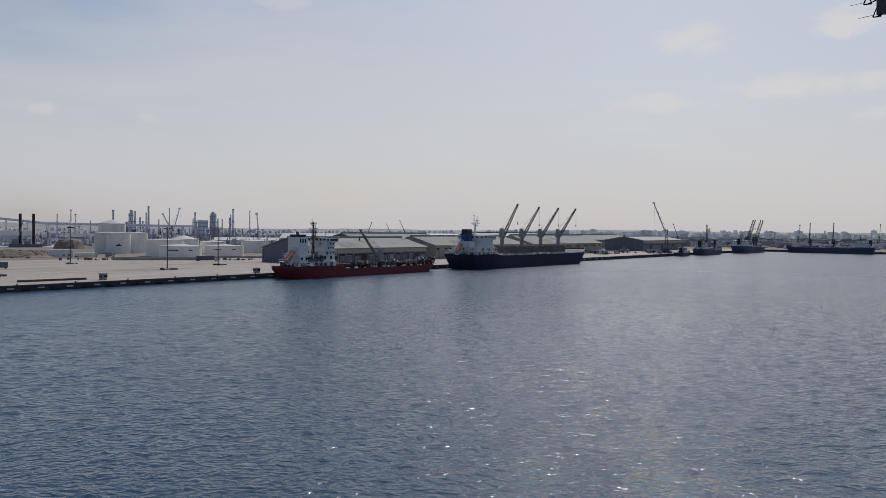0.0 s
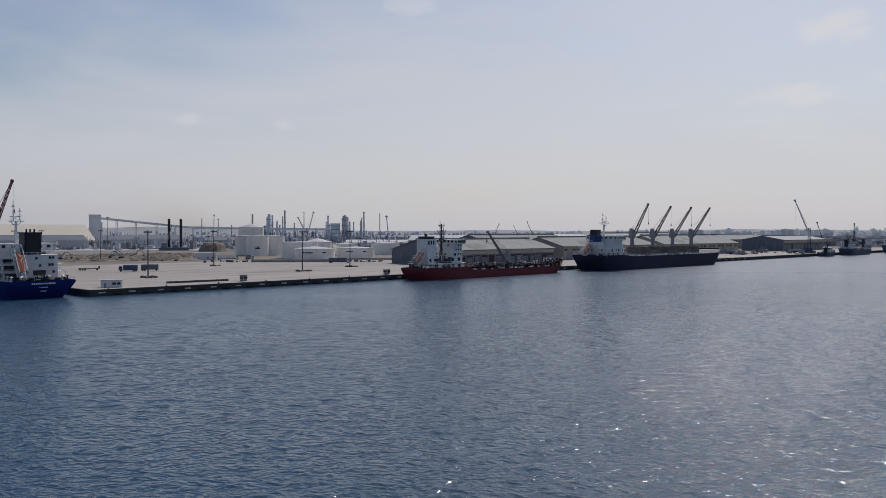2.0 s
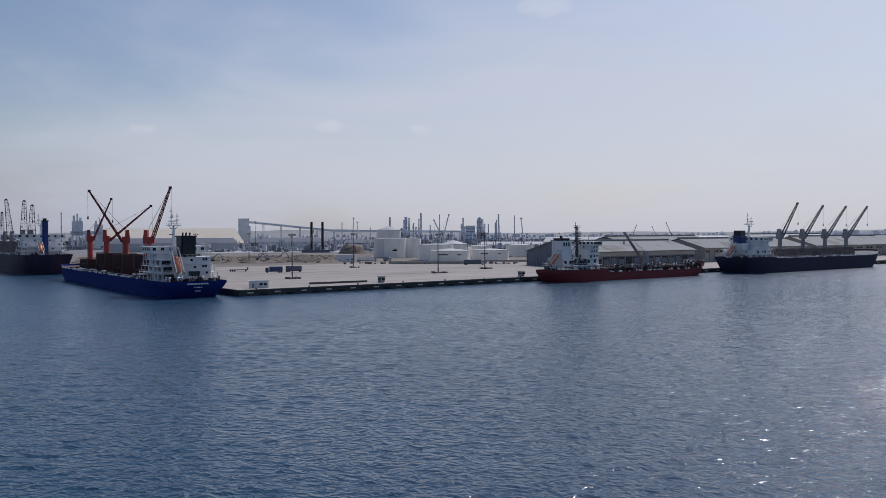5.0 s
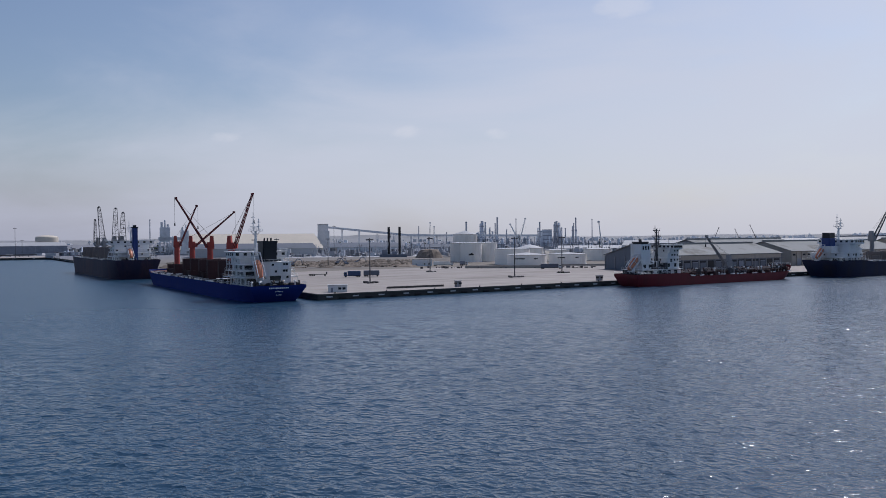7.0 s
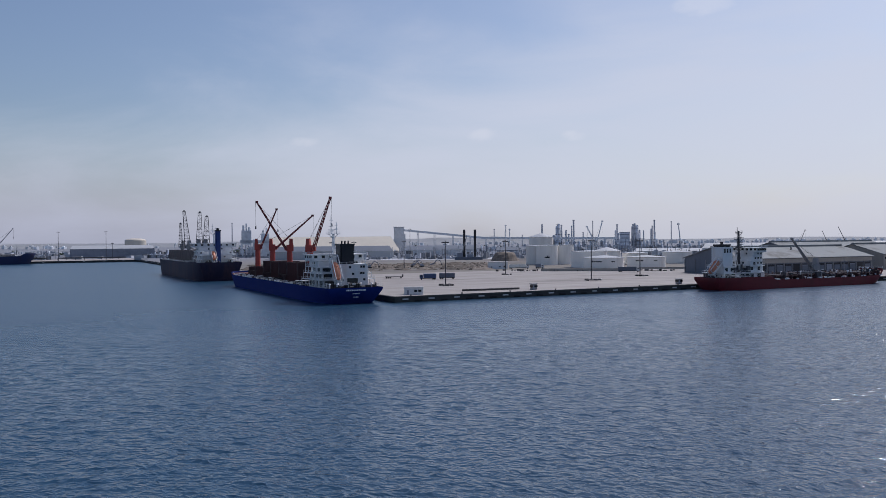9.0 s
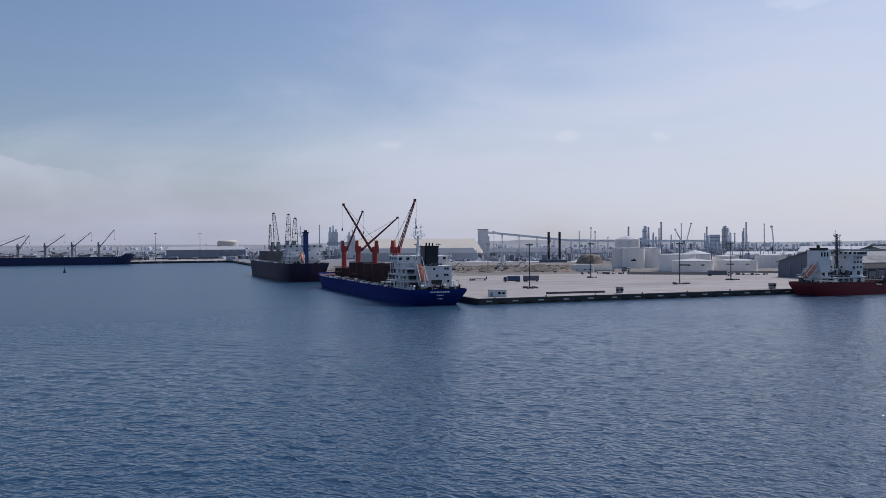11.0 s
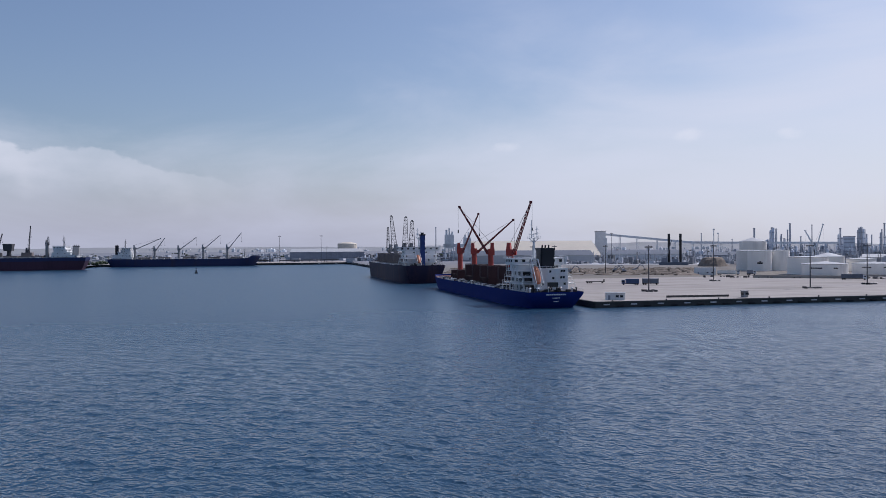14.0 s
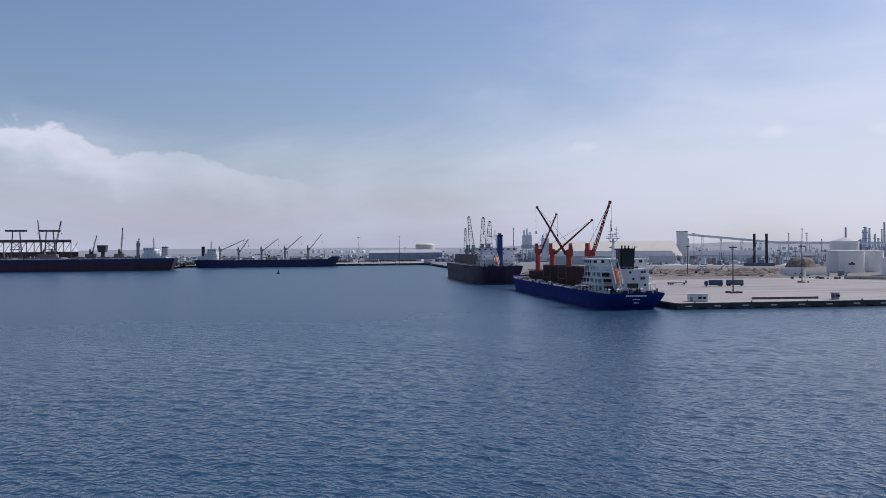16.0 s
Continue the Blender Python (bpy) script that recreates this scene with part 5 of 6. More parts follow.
wheel_bm = tube(bm, (0, -0.18, 0), (0, 0.18, 0), 0.52, n=14)
WHEEL = mesh_of(wheel_bm, "wheel", RUBBER)


def truck(m, label, body, load, length=9.5, cab=True):
    t = thing("truck", m, label, "truck", "parked trucks")
    bm = bmesh.new()
    box(bm, -length / 2, length / 2, -0.5, 0.5, 0.7, 1.05)
    part("chassis", bm, STEEL_DARK, t)
    x1 = length / 2
    if cab:
        bm = bmesh.new()
        box(bm, x1 - 2.1, x1, -1.2, 1.2, 0.75, 2.1)
        box(bm, x1 - 2.1, x1 - 0.1, -1.2, 1.2, 2.1, 3.2, 0.9)
        c = part("cab", bm, body, t)
        bm = bmesh.new()
        box(bm, x1 - 0.12, x1 + 0.03, -1.0, 1.0, 2.05, 2.85)
        box(bm, x1 - 1.6, x1 - 0.5, -1.22, 1.22, 2.05, 2.8)
        part("windscreen", bm, GLASS_DARK, c)
        x1 -= 2.4
    bm = bmesh.new()
    ribbed(bm, -length / 2, x1, -1.25, 1.25, 1.05, 3.85, 7, 0.12, "x")
    part("load_body", bm, load, t)
    for x in (-length / 2 + 0.9, -length / 2 + 2.2, length / 2 - 1.2):
        for y in (-1.05, 1.05):
            shared("wheel", WHEEL, t, (x, y, 0.52))
    return t


truck(polar(29.2, 530, QUAY + 0.12), "blue tipper truck standing on the yard", TRUCK_BLUE, TRUCK_BLUE, 10.5).rotation_euler.z += math.pi
truck(polar(27.9, 536, QUAY + 0.12), "dark box trailer standing beside a tipper truck", TRUCK_BLUE, BLUE_ROOF, 10.0, False)
truck(spot(252, 150, QUAY + 0.12, -35), "long dark lorry parked by the tanks", PLANT_GREY, BLUE_ROOF, 15.5)
truck(polar(23.0, 716), "pale tank lorry parked by the site office", WHITE_PAINT, WHITE_TANK, 17)
truck(polar(21.6, 720), "small pale lorry by the site office", WHITE_PAINT, PLANT_DARK, 7)

flat = thing("flatbed_trailer", polar(31.5, 553, QUAY + 0.12), "dark low flatbed trailer on the yard", "trailer")
bm = bmesh.new()
box(bm, -6, 6, -1.3, 1.3, 0.95, 1.3)
box(bm, 5.2, 6, -1.3, 1.3, 1.3, 2.6)
part("bed", bm, STEEL_DARK, flat)
for x in (-5, -3.7, -2.4, 4.5):
    for y in (-1.05, 1.05):
        shared("wheel", WHEEL, flat, (x, y, 0.52))
bm = bmesh.new()
prism(bm, [(-0.4, 0), (0.4, 0), (0.2, 0.3), (0.15, 0.95), (-0.15, 0.95), (-0.2, 0.3)], 0, 3.3)
barrier = whole("barrier", bm, QUAY_FACE, spot(43, 17, QUAY + 0.12, -4), "dark concrete traffic barrier on the apron", "barrier", "row of barriers")
for k in range(1, 9):
    copy_thing(barrier, spot(43, 17, QUAY + 0.12, -4) @ pose(k * 3.5, 0, 0))


def car(m, material, label):
    c = thing("car", m, label, "car", "parked cars")
    bm = bmesh.new()
    prism(bm, [(-2.1, 0.35), (2.1, 0.35), (2.15, 0.8), (1.2, 0.95), (0.6, 1.45), (-1.1, 1.5), (-1.9, 0.98), (-2.15, 0.85)], -0.85, 0.85)
    part("body", bm, material, c)
    for x in (-0.8, 0.8):
        for y in (-1.35, 1.35):
            w = shared("wheel", WHEEL, c, (x, y, 0.33), 90)
            w.scale = (0.63, 0.63, 0.63)
    return c


rnd = random.Random(21)
for i in range(34):
    m = spot(757 + rnd.uniform(0, 82), 10 + rnd.uniform(0, 48), QUAY + 0.12, rnd.uniform(0, 180))
    if i > 18:
        m = spot(686 + rnd.uniform(0, 44), 34 + rnd.uniform(0, 31), QUAY + 0.12, rnd.uniform(0, 180))
    if i % 2:
        truck(m, "dark lorry waiting on the far quay", (TRUCK_BLUE, WHITE_PAINT, CRANE_RED)[i % 3], PLANT_DARK, 10)
    else:
        car(m, (WHITE_PAINT, PLANT_DARK, CRANE_RED)[i % 3], ("white", "dark", "red")[i % 3] + " car on the far quay")

# ---- rubble and excavators behind the yard ----
bm = bmesh.new()
rnd = random.Random(5)
for i in range(900):
    az, dist = rnd.uniform(25, 41), rnd.choice((rnd.uniform(700, 900), rnd.uniform(780, 840)))
    a = radians(az)
    x, y = -math.sin(a) * dist, math.cos(a) * dist
    w, h = rnd.choice((rnd.uniform(1, 3), rnd.uniform(4, 12))), rnd.uniform(0.3, 1.5)
    prof = [(w, -0.3), (w * 0.75, h * 0.45), (w * 0.4, h * 0.85), (w * 0.12, h)]
    lathe(bm, prof, 7, x, y)
for v in bm.verts:
    nz = noise.noise(v.co * 0.35)
    v.co.x += nz * 2.0
    v.co.y += noise.noise(v.co * 0.3 + Vector((7, 3, 1))) * 2.0
    v.co.z += noise.noise(v.co * 0.9) * 1.0 if v.co.z > 0 else 0
whole("rubble_heaps", bm, RUBBLE, pose(0, 0, QUAY), "brown heaps of rubble and excavated earth", "rubble", kind="stuff")


def excavator(m):
    e = thing("excavator", m, "dark tracked excavator among rubble heaps", "excavator", "excavators")
    bm = bmesh.new()
    for y in (-1.4, 1.4):
        prism(bm, [(y - 0.35, 0.15), (y + 0.35, 0.15), (y + 0.35, 1.1), (y - 0.35, 1.1)], -2.4, 2.4)
    part("track", bm, RUBBER, e)
    bm = bmesh.new()
    box(bm, -2.2, 1.4, -1.4, 1.4, 1.1, 2.4)
    box(bm, 0, 1.4, -1.3, -0.1, 2.4, 3.4)
    part("house", bm, PLANT_DARK, e)
    bm = bmesh.new()
    tube(bm, (1.2, 0, 2.0), (4.5, 0, 6.2), 0.45, n=6)
    tube(bm, (4.5, 0, 6.2), (7.8, 0, 5.2), 0.38, n=6)
    tube(bm, (7.8, 0, 5.2), (9.0, 0, 1.8), 0.3, n=6)
    part("boom", bm, PLANT_DARK, e)
    bm = bmesh.new()
    box(bm, 8.3, 9.8, -0.8, 0.8, 0.4, 1.9)
    part("bucket", bm, STEEL_DARK, e)
    return e


ex = excavator(polar(33.2, 760))
for az, dist, turn in ((29.6, 770, 180), (30.2, 790, 0), (34.8, 830, 180), (28.9, 800, 0)):
    copy_thing(ex, polar(az, dist) @ pose(0, 0, 0, 0, 0, turn))
bm = bmesh.new()
lathe(bm, [(17, -0.3), (14.5, 3), (12.5, 7), (9.5, 9.6), (3, 10.3)], 24)
for v in bm.verts:
    v.co += Vector((noise.noise(v.co * 0.2), noise.noise(v.co * 0.22 + Vector((3, 3, 3))), 0.5 * noise.noise(v.co * 0.3))) * 1.6
whole("gravel_stockpile", bm, RUBBLE, polar(23.95, 985), "dark brown flat-topped stockpile behind the yard", "stockpile")

# dock basin with a jack-up barge
# pale matte slab, standing in for the light grey water of an inlet
bm = bmesh.new()
box(bm, -150, 90, -60, 40, -0.3, 0.05)
whole("water_basin", bm, WHITE_ROOF, polar(28.2, 1120), "pale slab standing in for inlet water behind the yard", kind="structure")
barge = thing("jack_up_barge", polar(26.35, 1040), "dark jack-up barge with two tall black legs", "barge")
bm = bmesh.new()
box(bm, -18, 16, -9, 9, 0, 3.5, 0.97)
part("pontoon", bm, BLUE_ROOF, barge)
for x in (-6.4, 6.9):
    bm = bmesh.new()
    tube(bm, (x, 0, 0), (x, 0, 37.2), 1.5, n=12)
    part("leg", bm, STEEL_DARK, barge)
bm = bmesh.new()
box(bm, -15, -8, -5, 5, 3.5, 9)
box(bm, -3, 4, -4, 4, 3.5, 7)
part("deckhouse", bm, PLANT_DARK, barge)
bm = bmesh.new()
tube(bm, (-9, -2, 8), (-3.2, -2, 30), 0.7, 0.4, 8)
part("derrick", bm, CRANE_GREY, barge)

# ---- conveyor and plant ----
silo = thing("transfer_tower", polar(31.1, 1500), "tall grey transfer tower at the head of a conveyor", "tower")
bm = bmesh.new()
box(bm, -10.3, 8, -9, 9, 0, 47.5)
box(bm, 8, 10.3, -7, 7, 0, 36)
part("wall", bm, PLANT_GREY, silo)
bm = bmesh.new()
box(bm, -11, 8.6, -9.6, 9.6, 47.5, 48.3)
part("roof", bm, BLUE_ROOF, silo)

conv = thing("conveyor", pose(0, 0, 0), "long grey enclosed conveyor gallery sloping down on trestles", "conveyor")
p0 = polar(30.9, 1498, 45).translation
p1 = polar(25.2, 1510, 29.5).translation
p2 = polar(16.5, 1560, 27.5).translation
bm = bmesh.new()
for a, b in ((p0, p1), (p1, p2)):
    side = (b - a).cross(Vector((0, 0, 1))).normalized() * 2.2
    up = Vector((0, 0, 1.8))
    ring_a = [bm.verts.new(a + side * i + up * j) for i, j in ((-1, -1), (1, -1), (1, 1), (-1, 1))]
    ring_b = [bm.verts.new(b + side * i + up * j) for i, j in ((-1, -1), (1, -1), (1, 1), (-1, 1))]
    for i in range(4):
        bm.faces.new((ring_a[i], ring_a[(i + 1) % 4], ring_b[(i + 1) % 4], ring_b[i]))
    bm.faces.new(ring_a)
    bm.faces.new(ring_b)
part("gallery", bm, PLANT_GREY, conv)
for f in (0.18, 0.38, 0.6, 0.8, 1.0, 1.2, 1.4, 1.6, 1.8):
    c = p0 + (p1 - p0) * f if f <= 1 else p1 + (p2 - p1) * (f - 1)
    bm = bmesh.new()
    for s in (-1.8, 1.8):
        tube(bm, (c.x + s, c.y, QUAY), (c.x + s * 0.6, c.y, c.z - 1.7), 0.55, n=6)
    for k in (0.3, 0.6, 0.9):
        z = QUAY + (c.z - QUAY) * k
        tube(bm, (c.x - 1.6, c.y, z - 2), (c.x + 1.6, c.y, z), 0.3, n=5)
    part("trestle", bm, PLANT_GREY, conv)


def big_shed(m, lx, ly, eave, ridge, wall, roof, label, flat_top=0.0):
    """A large storage hall seen far off; flat_top: the flat share of its roof."""
    w = thing("storage_hall", m, label, "hall", "far halls")
    bm = bmesh.new()
    box(bm, -lx / 2, lx / 2, -ly / 2, ly / 2, 0, eave)
    part("wall", bm, wall, w)
    bm = bmesh.new()
    f = flat_top / 2
    a = [bm.verts.new((x * (lx / 2 + 0.6), y * (ly / 2 + 0.8), eave)) for x, y in ((-1, -1), (1, -1), (1, 1), (-1, 1))]
    b = [bm.verts.new((x * (lx / 2 - (ridge - eave) * 0.45), y * (ly * f + 0.3), ridge)) for x, y in ((-1, -1), (1, -1), (1, 1), (-1, 1))]
    for i in range(4):
        bm.faces.new((a[i], a[(i + 1) % 4], b[(i + 1) % 4], b[i]))
    bm.faces.new(a[::-1])
    bm.faces.new(b)
    part("roof", bm, roof, w)
    bm = bmesh.new()
    box(bm, -0.4, 0.4, -0.4, 0.1, 0, eave - 0.3)
    me = mesh_of(bm, "pilaster", wall)
    n = int(lx / 9)
    for i in range(n + 1):
        shared("pilaster", me, w, (-lx / 2 + lx * i / n, -ly / 2, 0))
    return w


big_shed(polar(36.0, 1460), 240, 120, 7, 31.5, BEIGE, BEIGE, "huge beige fertiliser storage hall with sloping sides", 0.1)
big_shed(polar(35.7, 1150), 162, 50, 11, 17.5, WHITE_ROOF, BLUE_ROOF, "long low hall with a blue-grey roof")
big_shed(polar(28.3, 1300), 110, 60, 10, 16, PLANT_GREY, BLUE_ROOF, "long low hall with a blue-grey roof")
big_shed(polar(49.6, 1500), 128, 50, 15, 20.5, PLANT_DARK, WHITE_ROOF, "long low hall with a pale roof on the far shore")
big_shed(polar(22.8, 1330), 80, 40, 8, 13, PLANT_DARK, BLUE_ROOF, "low dark plant hall")
big_shed(polar(18.5, 1500), 110, 40, 6, 10, PLANT_GREY, BLUE_ROOF, "low grey plant hall")
big_shed(polar(13.0, 1250), 100, 40, 6, 10, PLANT_GREY, WHITE_ROOF, "low grey plant hall")
big_shed(polar(7.5, 1250), 150, 40, 10, 17, PLANT_GREY, WHITE_ROOF, "low pale hall behind the warehouses")
big_shed(polar(0.5, 1350), 150, 40, 12, 18, PLANT_GREY, WHITE_ROOF, "low pale hall behind the warehouses")

# chimneys: bearing, distance, height of the top, radius
CHIMNEYS = [(24.66, 1700, 48, 1.2), (22.76, 1500, 35, 1.0), (21.42, 1900, 60, 2.6), (20.35, 1800, 59, 3.3), (20.12, 1820, 57, 2.1),
            (19.81, 1750, 45, 1.6), (19.45, 1850, 55, 1.7), (19.31, 1800, 67, 2.4), (18.68, 1700, 40, 1.5), (18.04, 1200, 52, 0.8),
            (16.44, 1900, 58, 2.2), (15.40, 1850, 57, 2.5), (15.20, 1870, 55, 2.5), (14.72, 1700, 42, 1.5), (14.17, 1600, 50, 1.4),
            (14.03, 1620, 61, 1.8), (12.95, 1500, 56, 1.0), (42.23, 1450, 59, 1.1)]
for az, dist, h, r in CHIMNEYS:
    c = thing("chimney", polar(az, dist), "slender grey refinery chimney", "chimney", "refinery chimneys")
    bm = bmesh.new()
    tube(bm, (0, 0, 0), (0, 0, h - QUAY), r * 1.0, r * 0.7, 14)
    part("shaft", bm, CHIMNEY, c, "", True)
    for f in (0.6, 0.97):
        bm = bmesh.new()
        lathe(bm, [(r * 0.8, (h - QUAY) * f), (r * 1.15, (h - QUAY) * f + 0.2), (r * 1.15, (h - QUAY) * f + 0.7), (r * 0.8, (h - QUAY) * f + 0.9)], 14)
        part("gallery_ring", bm, PLANT_DARK, c)


def plant_block(m, seed, w, h, label):
    """Refinery or processing steelwork: open frame storeys, columns, vessels, pipes."""
    p = thing("process_unit", m, label, "plant", "process units")
    r = random.Random(seed)
    bm = bmesh.new()
    n = max(2, int(w / 7))
    for i in range(n + 1):
        x = -w / 2 + w * i / n
        hh = h * r.uniform(0.45, 1.0)
        for y in (-5, 5):
            tube(bm, (x, y, 0), (x, y, hh), 0.35, n=5)
    for z in range(5, int(h * 0.7), 6):
        box(bm, -w / 2, w / 2, -5.3, 5.3, z, z + 0.5)
    part("steel_frame", bm, PLANT_DARK, p)
    for i in range(max(4, int(w / 4))):
        bm = bmesh.new()
        x, y, rr, hh = r.uniform(-w / 2, w / 2), r.uniform(-4, 4), r.choice((0.6, 0.8, 1.0, 1.3, 2.0)), h * r.uniform(0.3, 1.0)
        lathe(bm, [(rr, 0), (rr, hh), (rr * 0.6, hh + rr * 0.6), (rr * 0.2, hh + rr * 0.8)], 12, x, y)
        part("vessel", bm, r.choice((PLANT_VESSEL, PLANT_DARK, PLANT_VESSEL, CHIMNEY)), p, "", True)
    for i in range(3):
        bm = bmesh.new()
        x = r.uniform(-w / 2, w / 2)
        box(bm, x - 3, x + 3, -4, 4, 0, h * r.uniform(0.3, 0.6))
        part("equipment_house", bm, PLANT_VESSEL, p)
    return p


for k, (az, dist, w, h) in enumerate(((20.2, 1780, 36, 34), (19.5, 1760, 28, 26), (17.9, 1720, 50, 20), (16.0, 1800, 34, 36), (15.2, 1820, 30, 40),
                                      (14.0, 1600, 40, 24), (12.3, 1450, 40, 18), (24.4, 1500, 40, 14), (22.0, 1450, 60, 16), (40.9, 1400, 40, 30),
                                      (21.0, 1400, 50, 18), (19.0, 1350, 44, 22), (17.0, 1420, 56, 16), (16.2, 1500, 46, 24), (14.6, 1380, 50, 20), (13.2, 1400, 44, 17), (23.4, 1420, 46, 20), (25.3, 1550, 50, 16), (18.2, 1650, 60, 26), (10.6, 1500, 50, 18), (8.6, 1600, 60, 16),
                                      (53.6, 1400, 34, 15), (54.5, 1380, 40, 9), (46.5, 1400, 50, 14), (44.5, 1420, 40, 16))):
    plant_block(polar(az, dist), 40 + k, w, h, "grey refinery process unit of frames, columns and vessels")


def column_group(m, seed, columns, label):
    """Distillation columns side by side: shells with ring platforms, ladders and overhead pipes, on a low steel deck. columns: (offset, radius, height)."""
    g = thing("distillation_unit", m, label, "plant", "distillation columns")
    rnd = random.Random(seed)
    for x, rad, h in columns:
        bm = bmesh.new()
        y = rnd.uniform(-3, 3)
        lathe(bm, [(rad * 1.2, 0), (rad * 1.2, 3), (rad, 4), (rad, h * 0.62), (rad * 0.86, h * 0.66), (rad * 0.86, h - rad * 0.7), (rad * 0.5, h - 0.2), (rad * 0.15, h)], 14, x, y)
        col = part("column", bm, rnd.choice((PLANT_VESSEL, CHIMNEY, PLANT_VESSEL)), g, "", True)
        for k in range(9, int(h), 12):
            bm = bmesh.new()
            lathe(bm, [(rad * 0.7, k), (rad + 0.8, k), (rad + 0.8, k + 1.0), (rad + 0.7, k + 1.0), (rad + 0.7, k + 0.25), (rad * 0.7, k + 0.25)], 12, x, y)
            part("platform", bm, PLANT_DARK, col)
        bm = bmesh.new()
        tube(bm, (x + rad + 0.8, y, 1), (x + rad + 0.8, y, h - 1.5), 0.35, n=6)
        tube(bm, (x + rad + 0.8, y, h - 1.5), (x, y, h + 0.4), 0.35, n=6)
        part("overhead_pipe", bm, PLANT_VESSEL, col)
    x0, x1 = min(c[0] for c in columns) - 4, max(c[0] for c in columns) + 4
    bm = bmesh.new()
    for z in (6, 11, 16):
        box(bm, x0, x1, -4.5, 4.5, z, z + 0.5)
    for k in range(6):
        x = x0 + (x1 - x0) * k / 5
        for y in (-4.2, 4.2):
            tube(bm, (x, y, 0), (x, y, 19), 0.35, n=5)
        tube(bm, (x, -4.2, 2), (x, 4.2, 16), 0.2, n=4)
    part("steel_deck", bm, PLANT_DARK, g)
    return g


UNITS = ((20.3, 1790, ((-5, 2.0, 51), (0, 2.3, 55), (5, 1.5, 43))), (15.25, 1840, ((-7, 1.7, 50), (-2, 2.5, 56), (3, 2.2, 52), (8, 1.5, 42))),
         (19.75, 1760, ((-3, 1.3, 40), (3, 1.6, 34))), (14.1, 1610, ((-4, 1.4, 42), (2, 1.2, 36))), (16.5, 1880, ((-2, 1.4, 42), (5, 1.8, 36))))
for k, (az, dist, columns) in enumerate(UNITS):
    column_group(polar(az, dist), 200 + k, columns, "grey distillation columns with ring platforms and overhead pipes")
boiler = thing("boiler_house", polar(15.95, 1740), "square grey boiler house over the refinery", "building")
bm = bmesh.new()
box(bm, -10, 10, -8, 8, 0, 36)
part("wall", bm, PLANT_VESSEL, boiler)
bm = bmesh.new()
box(bm, -10.6, 10.6, -8.6, 8.6, 36, 37)
part("roof", bm, BLUE_ROOF, boiler)
bm = bmesh.new()
box(bm, -9, 9, -8.3, -7.9, 0, 1.6)
louvre = mesh_of(bm, "louvre_band", PLANT_DARK)
for z in (8, 16, 24, 31):
    shared("louvre_band", louvre, boiler, (0, 0, z))
tower = thing("plant_tower", polar(40.7, 1350), "pale grey processing towers joined by a raised gallery", "tower")
for x0, x1, z0, z1 in ((-22, -7, 20, 42), (8, 20, 0, 37), (-24, 20, 22, 27), (-5, 4, 8, 24)):
    bm = bmesh.new()
    box(bm, x0, x1, -6, 6, z0, z1)
    for z in range(int(z0) + 4, int(z1), 5):
        box(bm, x0 - 0.3, x1 + 0.3, -6.3, 6.3, z, z + 0.5)
    part("tower_block", bm, PLANT_GREY, tower)
for x in (-21, -15, -8, -2, 4):
    bm = bmesh.new()
    for y in (-5, 5):
        tube(bm, (x, y, 0), (x, y, 23), 0.6, n=6)
    tube(bm, (x, -5, 4), (x, 5, 18), 0.35, n=5)
    part("leg", bm, PLANT_GREY, tower)
for x, z0, z1, r in ((-19, 41, 50, 1.8), (-14.5, 41, 53, 1.3), (-10, 41, 47, 2.0), (11, 36, 42, 1.4), (16, 36, 46, 1.0)):
    bm = bmesh.new()
    tube(bm, (x, 0, z0), (x, 0, z1), r, n=10)
    part("stack", bm, PLANT_GREY, tower)

# ship unloader gantries behind the ore carrier
for az in (72.1, 73.95):
    g = thing("gantry_crane", polar(az, 1330), "dark open gantry unloader on the western quay", "crane", "gantry unloaders")
    bm = bmesh.new()
    for x in (-8, 8):
        for y in (-8, 8):
            tube(bm, (x, y, 0), (x * 0.55, y * 0.6, 52), 0.8, n=6)
    for z in (14, 26, 38):
        tube(bm, (-8, -8, z), (8, -8, z), 0.5, n=5)
        tube(bm, (-8, -8, z - 12), (8, -8, z), 0.35, n=5)
        tube(bm, (8, -8, z - 12), (-8, -8, z), 0.35, n=5)
    part("portal", bm, CRANE_DARK, g)
    bm = bmesh.new()
    box(bm, -14, 14, -4, 4, 51, 53.5)
    part("trolley_beam", bm, CRANE_DARK, g)
g = thing("conveyor_bridge", polar(73.5, 1360), "dark raised conveyor bridge over a brown storage shed", "conveyor")
bm = bmesh.new()
box(bm, -70, 62, -3, 3, 36, 40)
part("gallery", bm, CRANE_DARK, g)
for i in range(14):
    x = -66 + i * 9.8
    bm = bmesh.new()
    tube(bm, (x, -2, 0), (x, -2, 36), 0.6, n=6)
    tube(bm, (x, -2, 20), (x + 9, -2, 36), 0.35, n=5)
    part("trestle", bm, CRANE_DARK, g)
big_shed(polar(73.2, 1400), 130, 40, 22, 35, HATCH_BROWN, PLANT_GREY, "brown storage hall with a grey roof on the western quay")

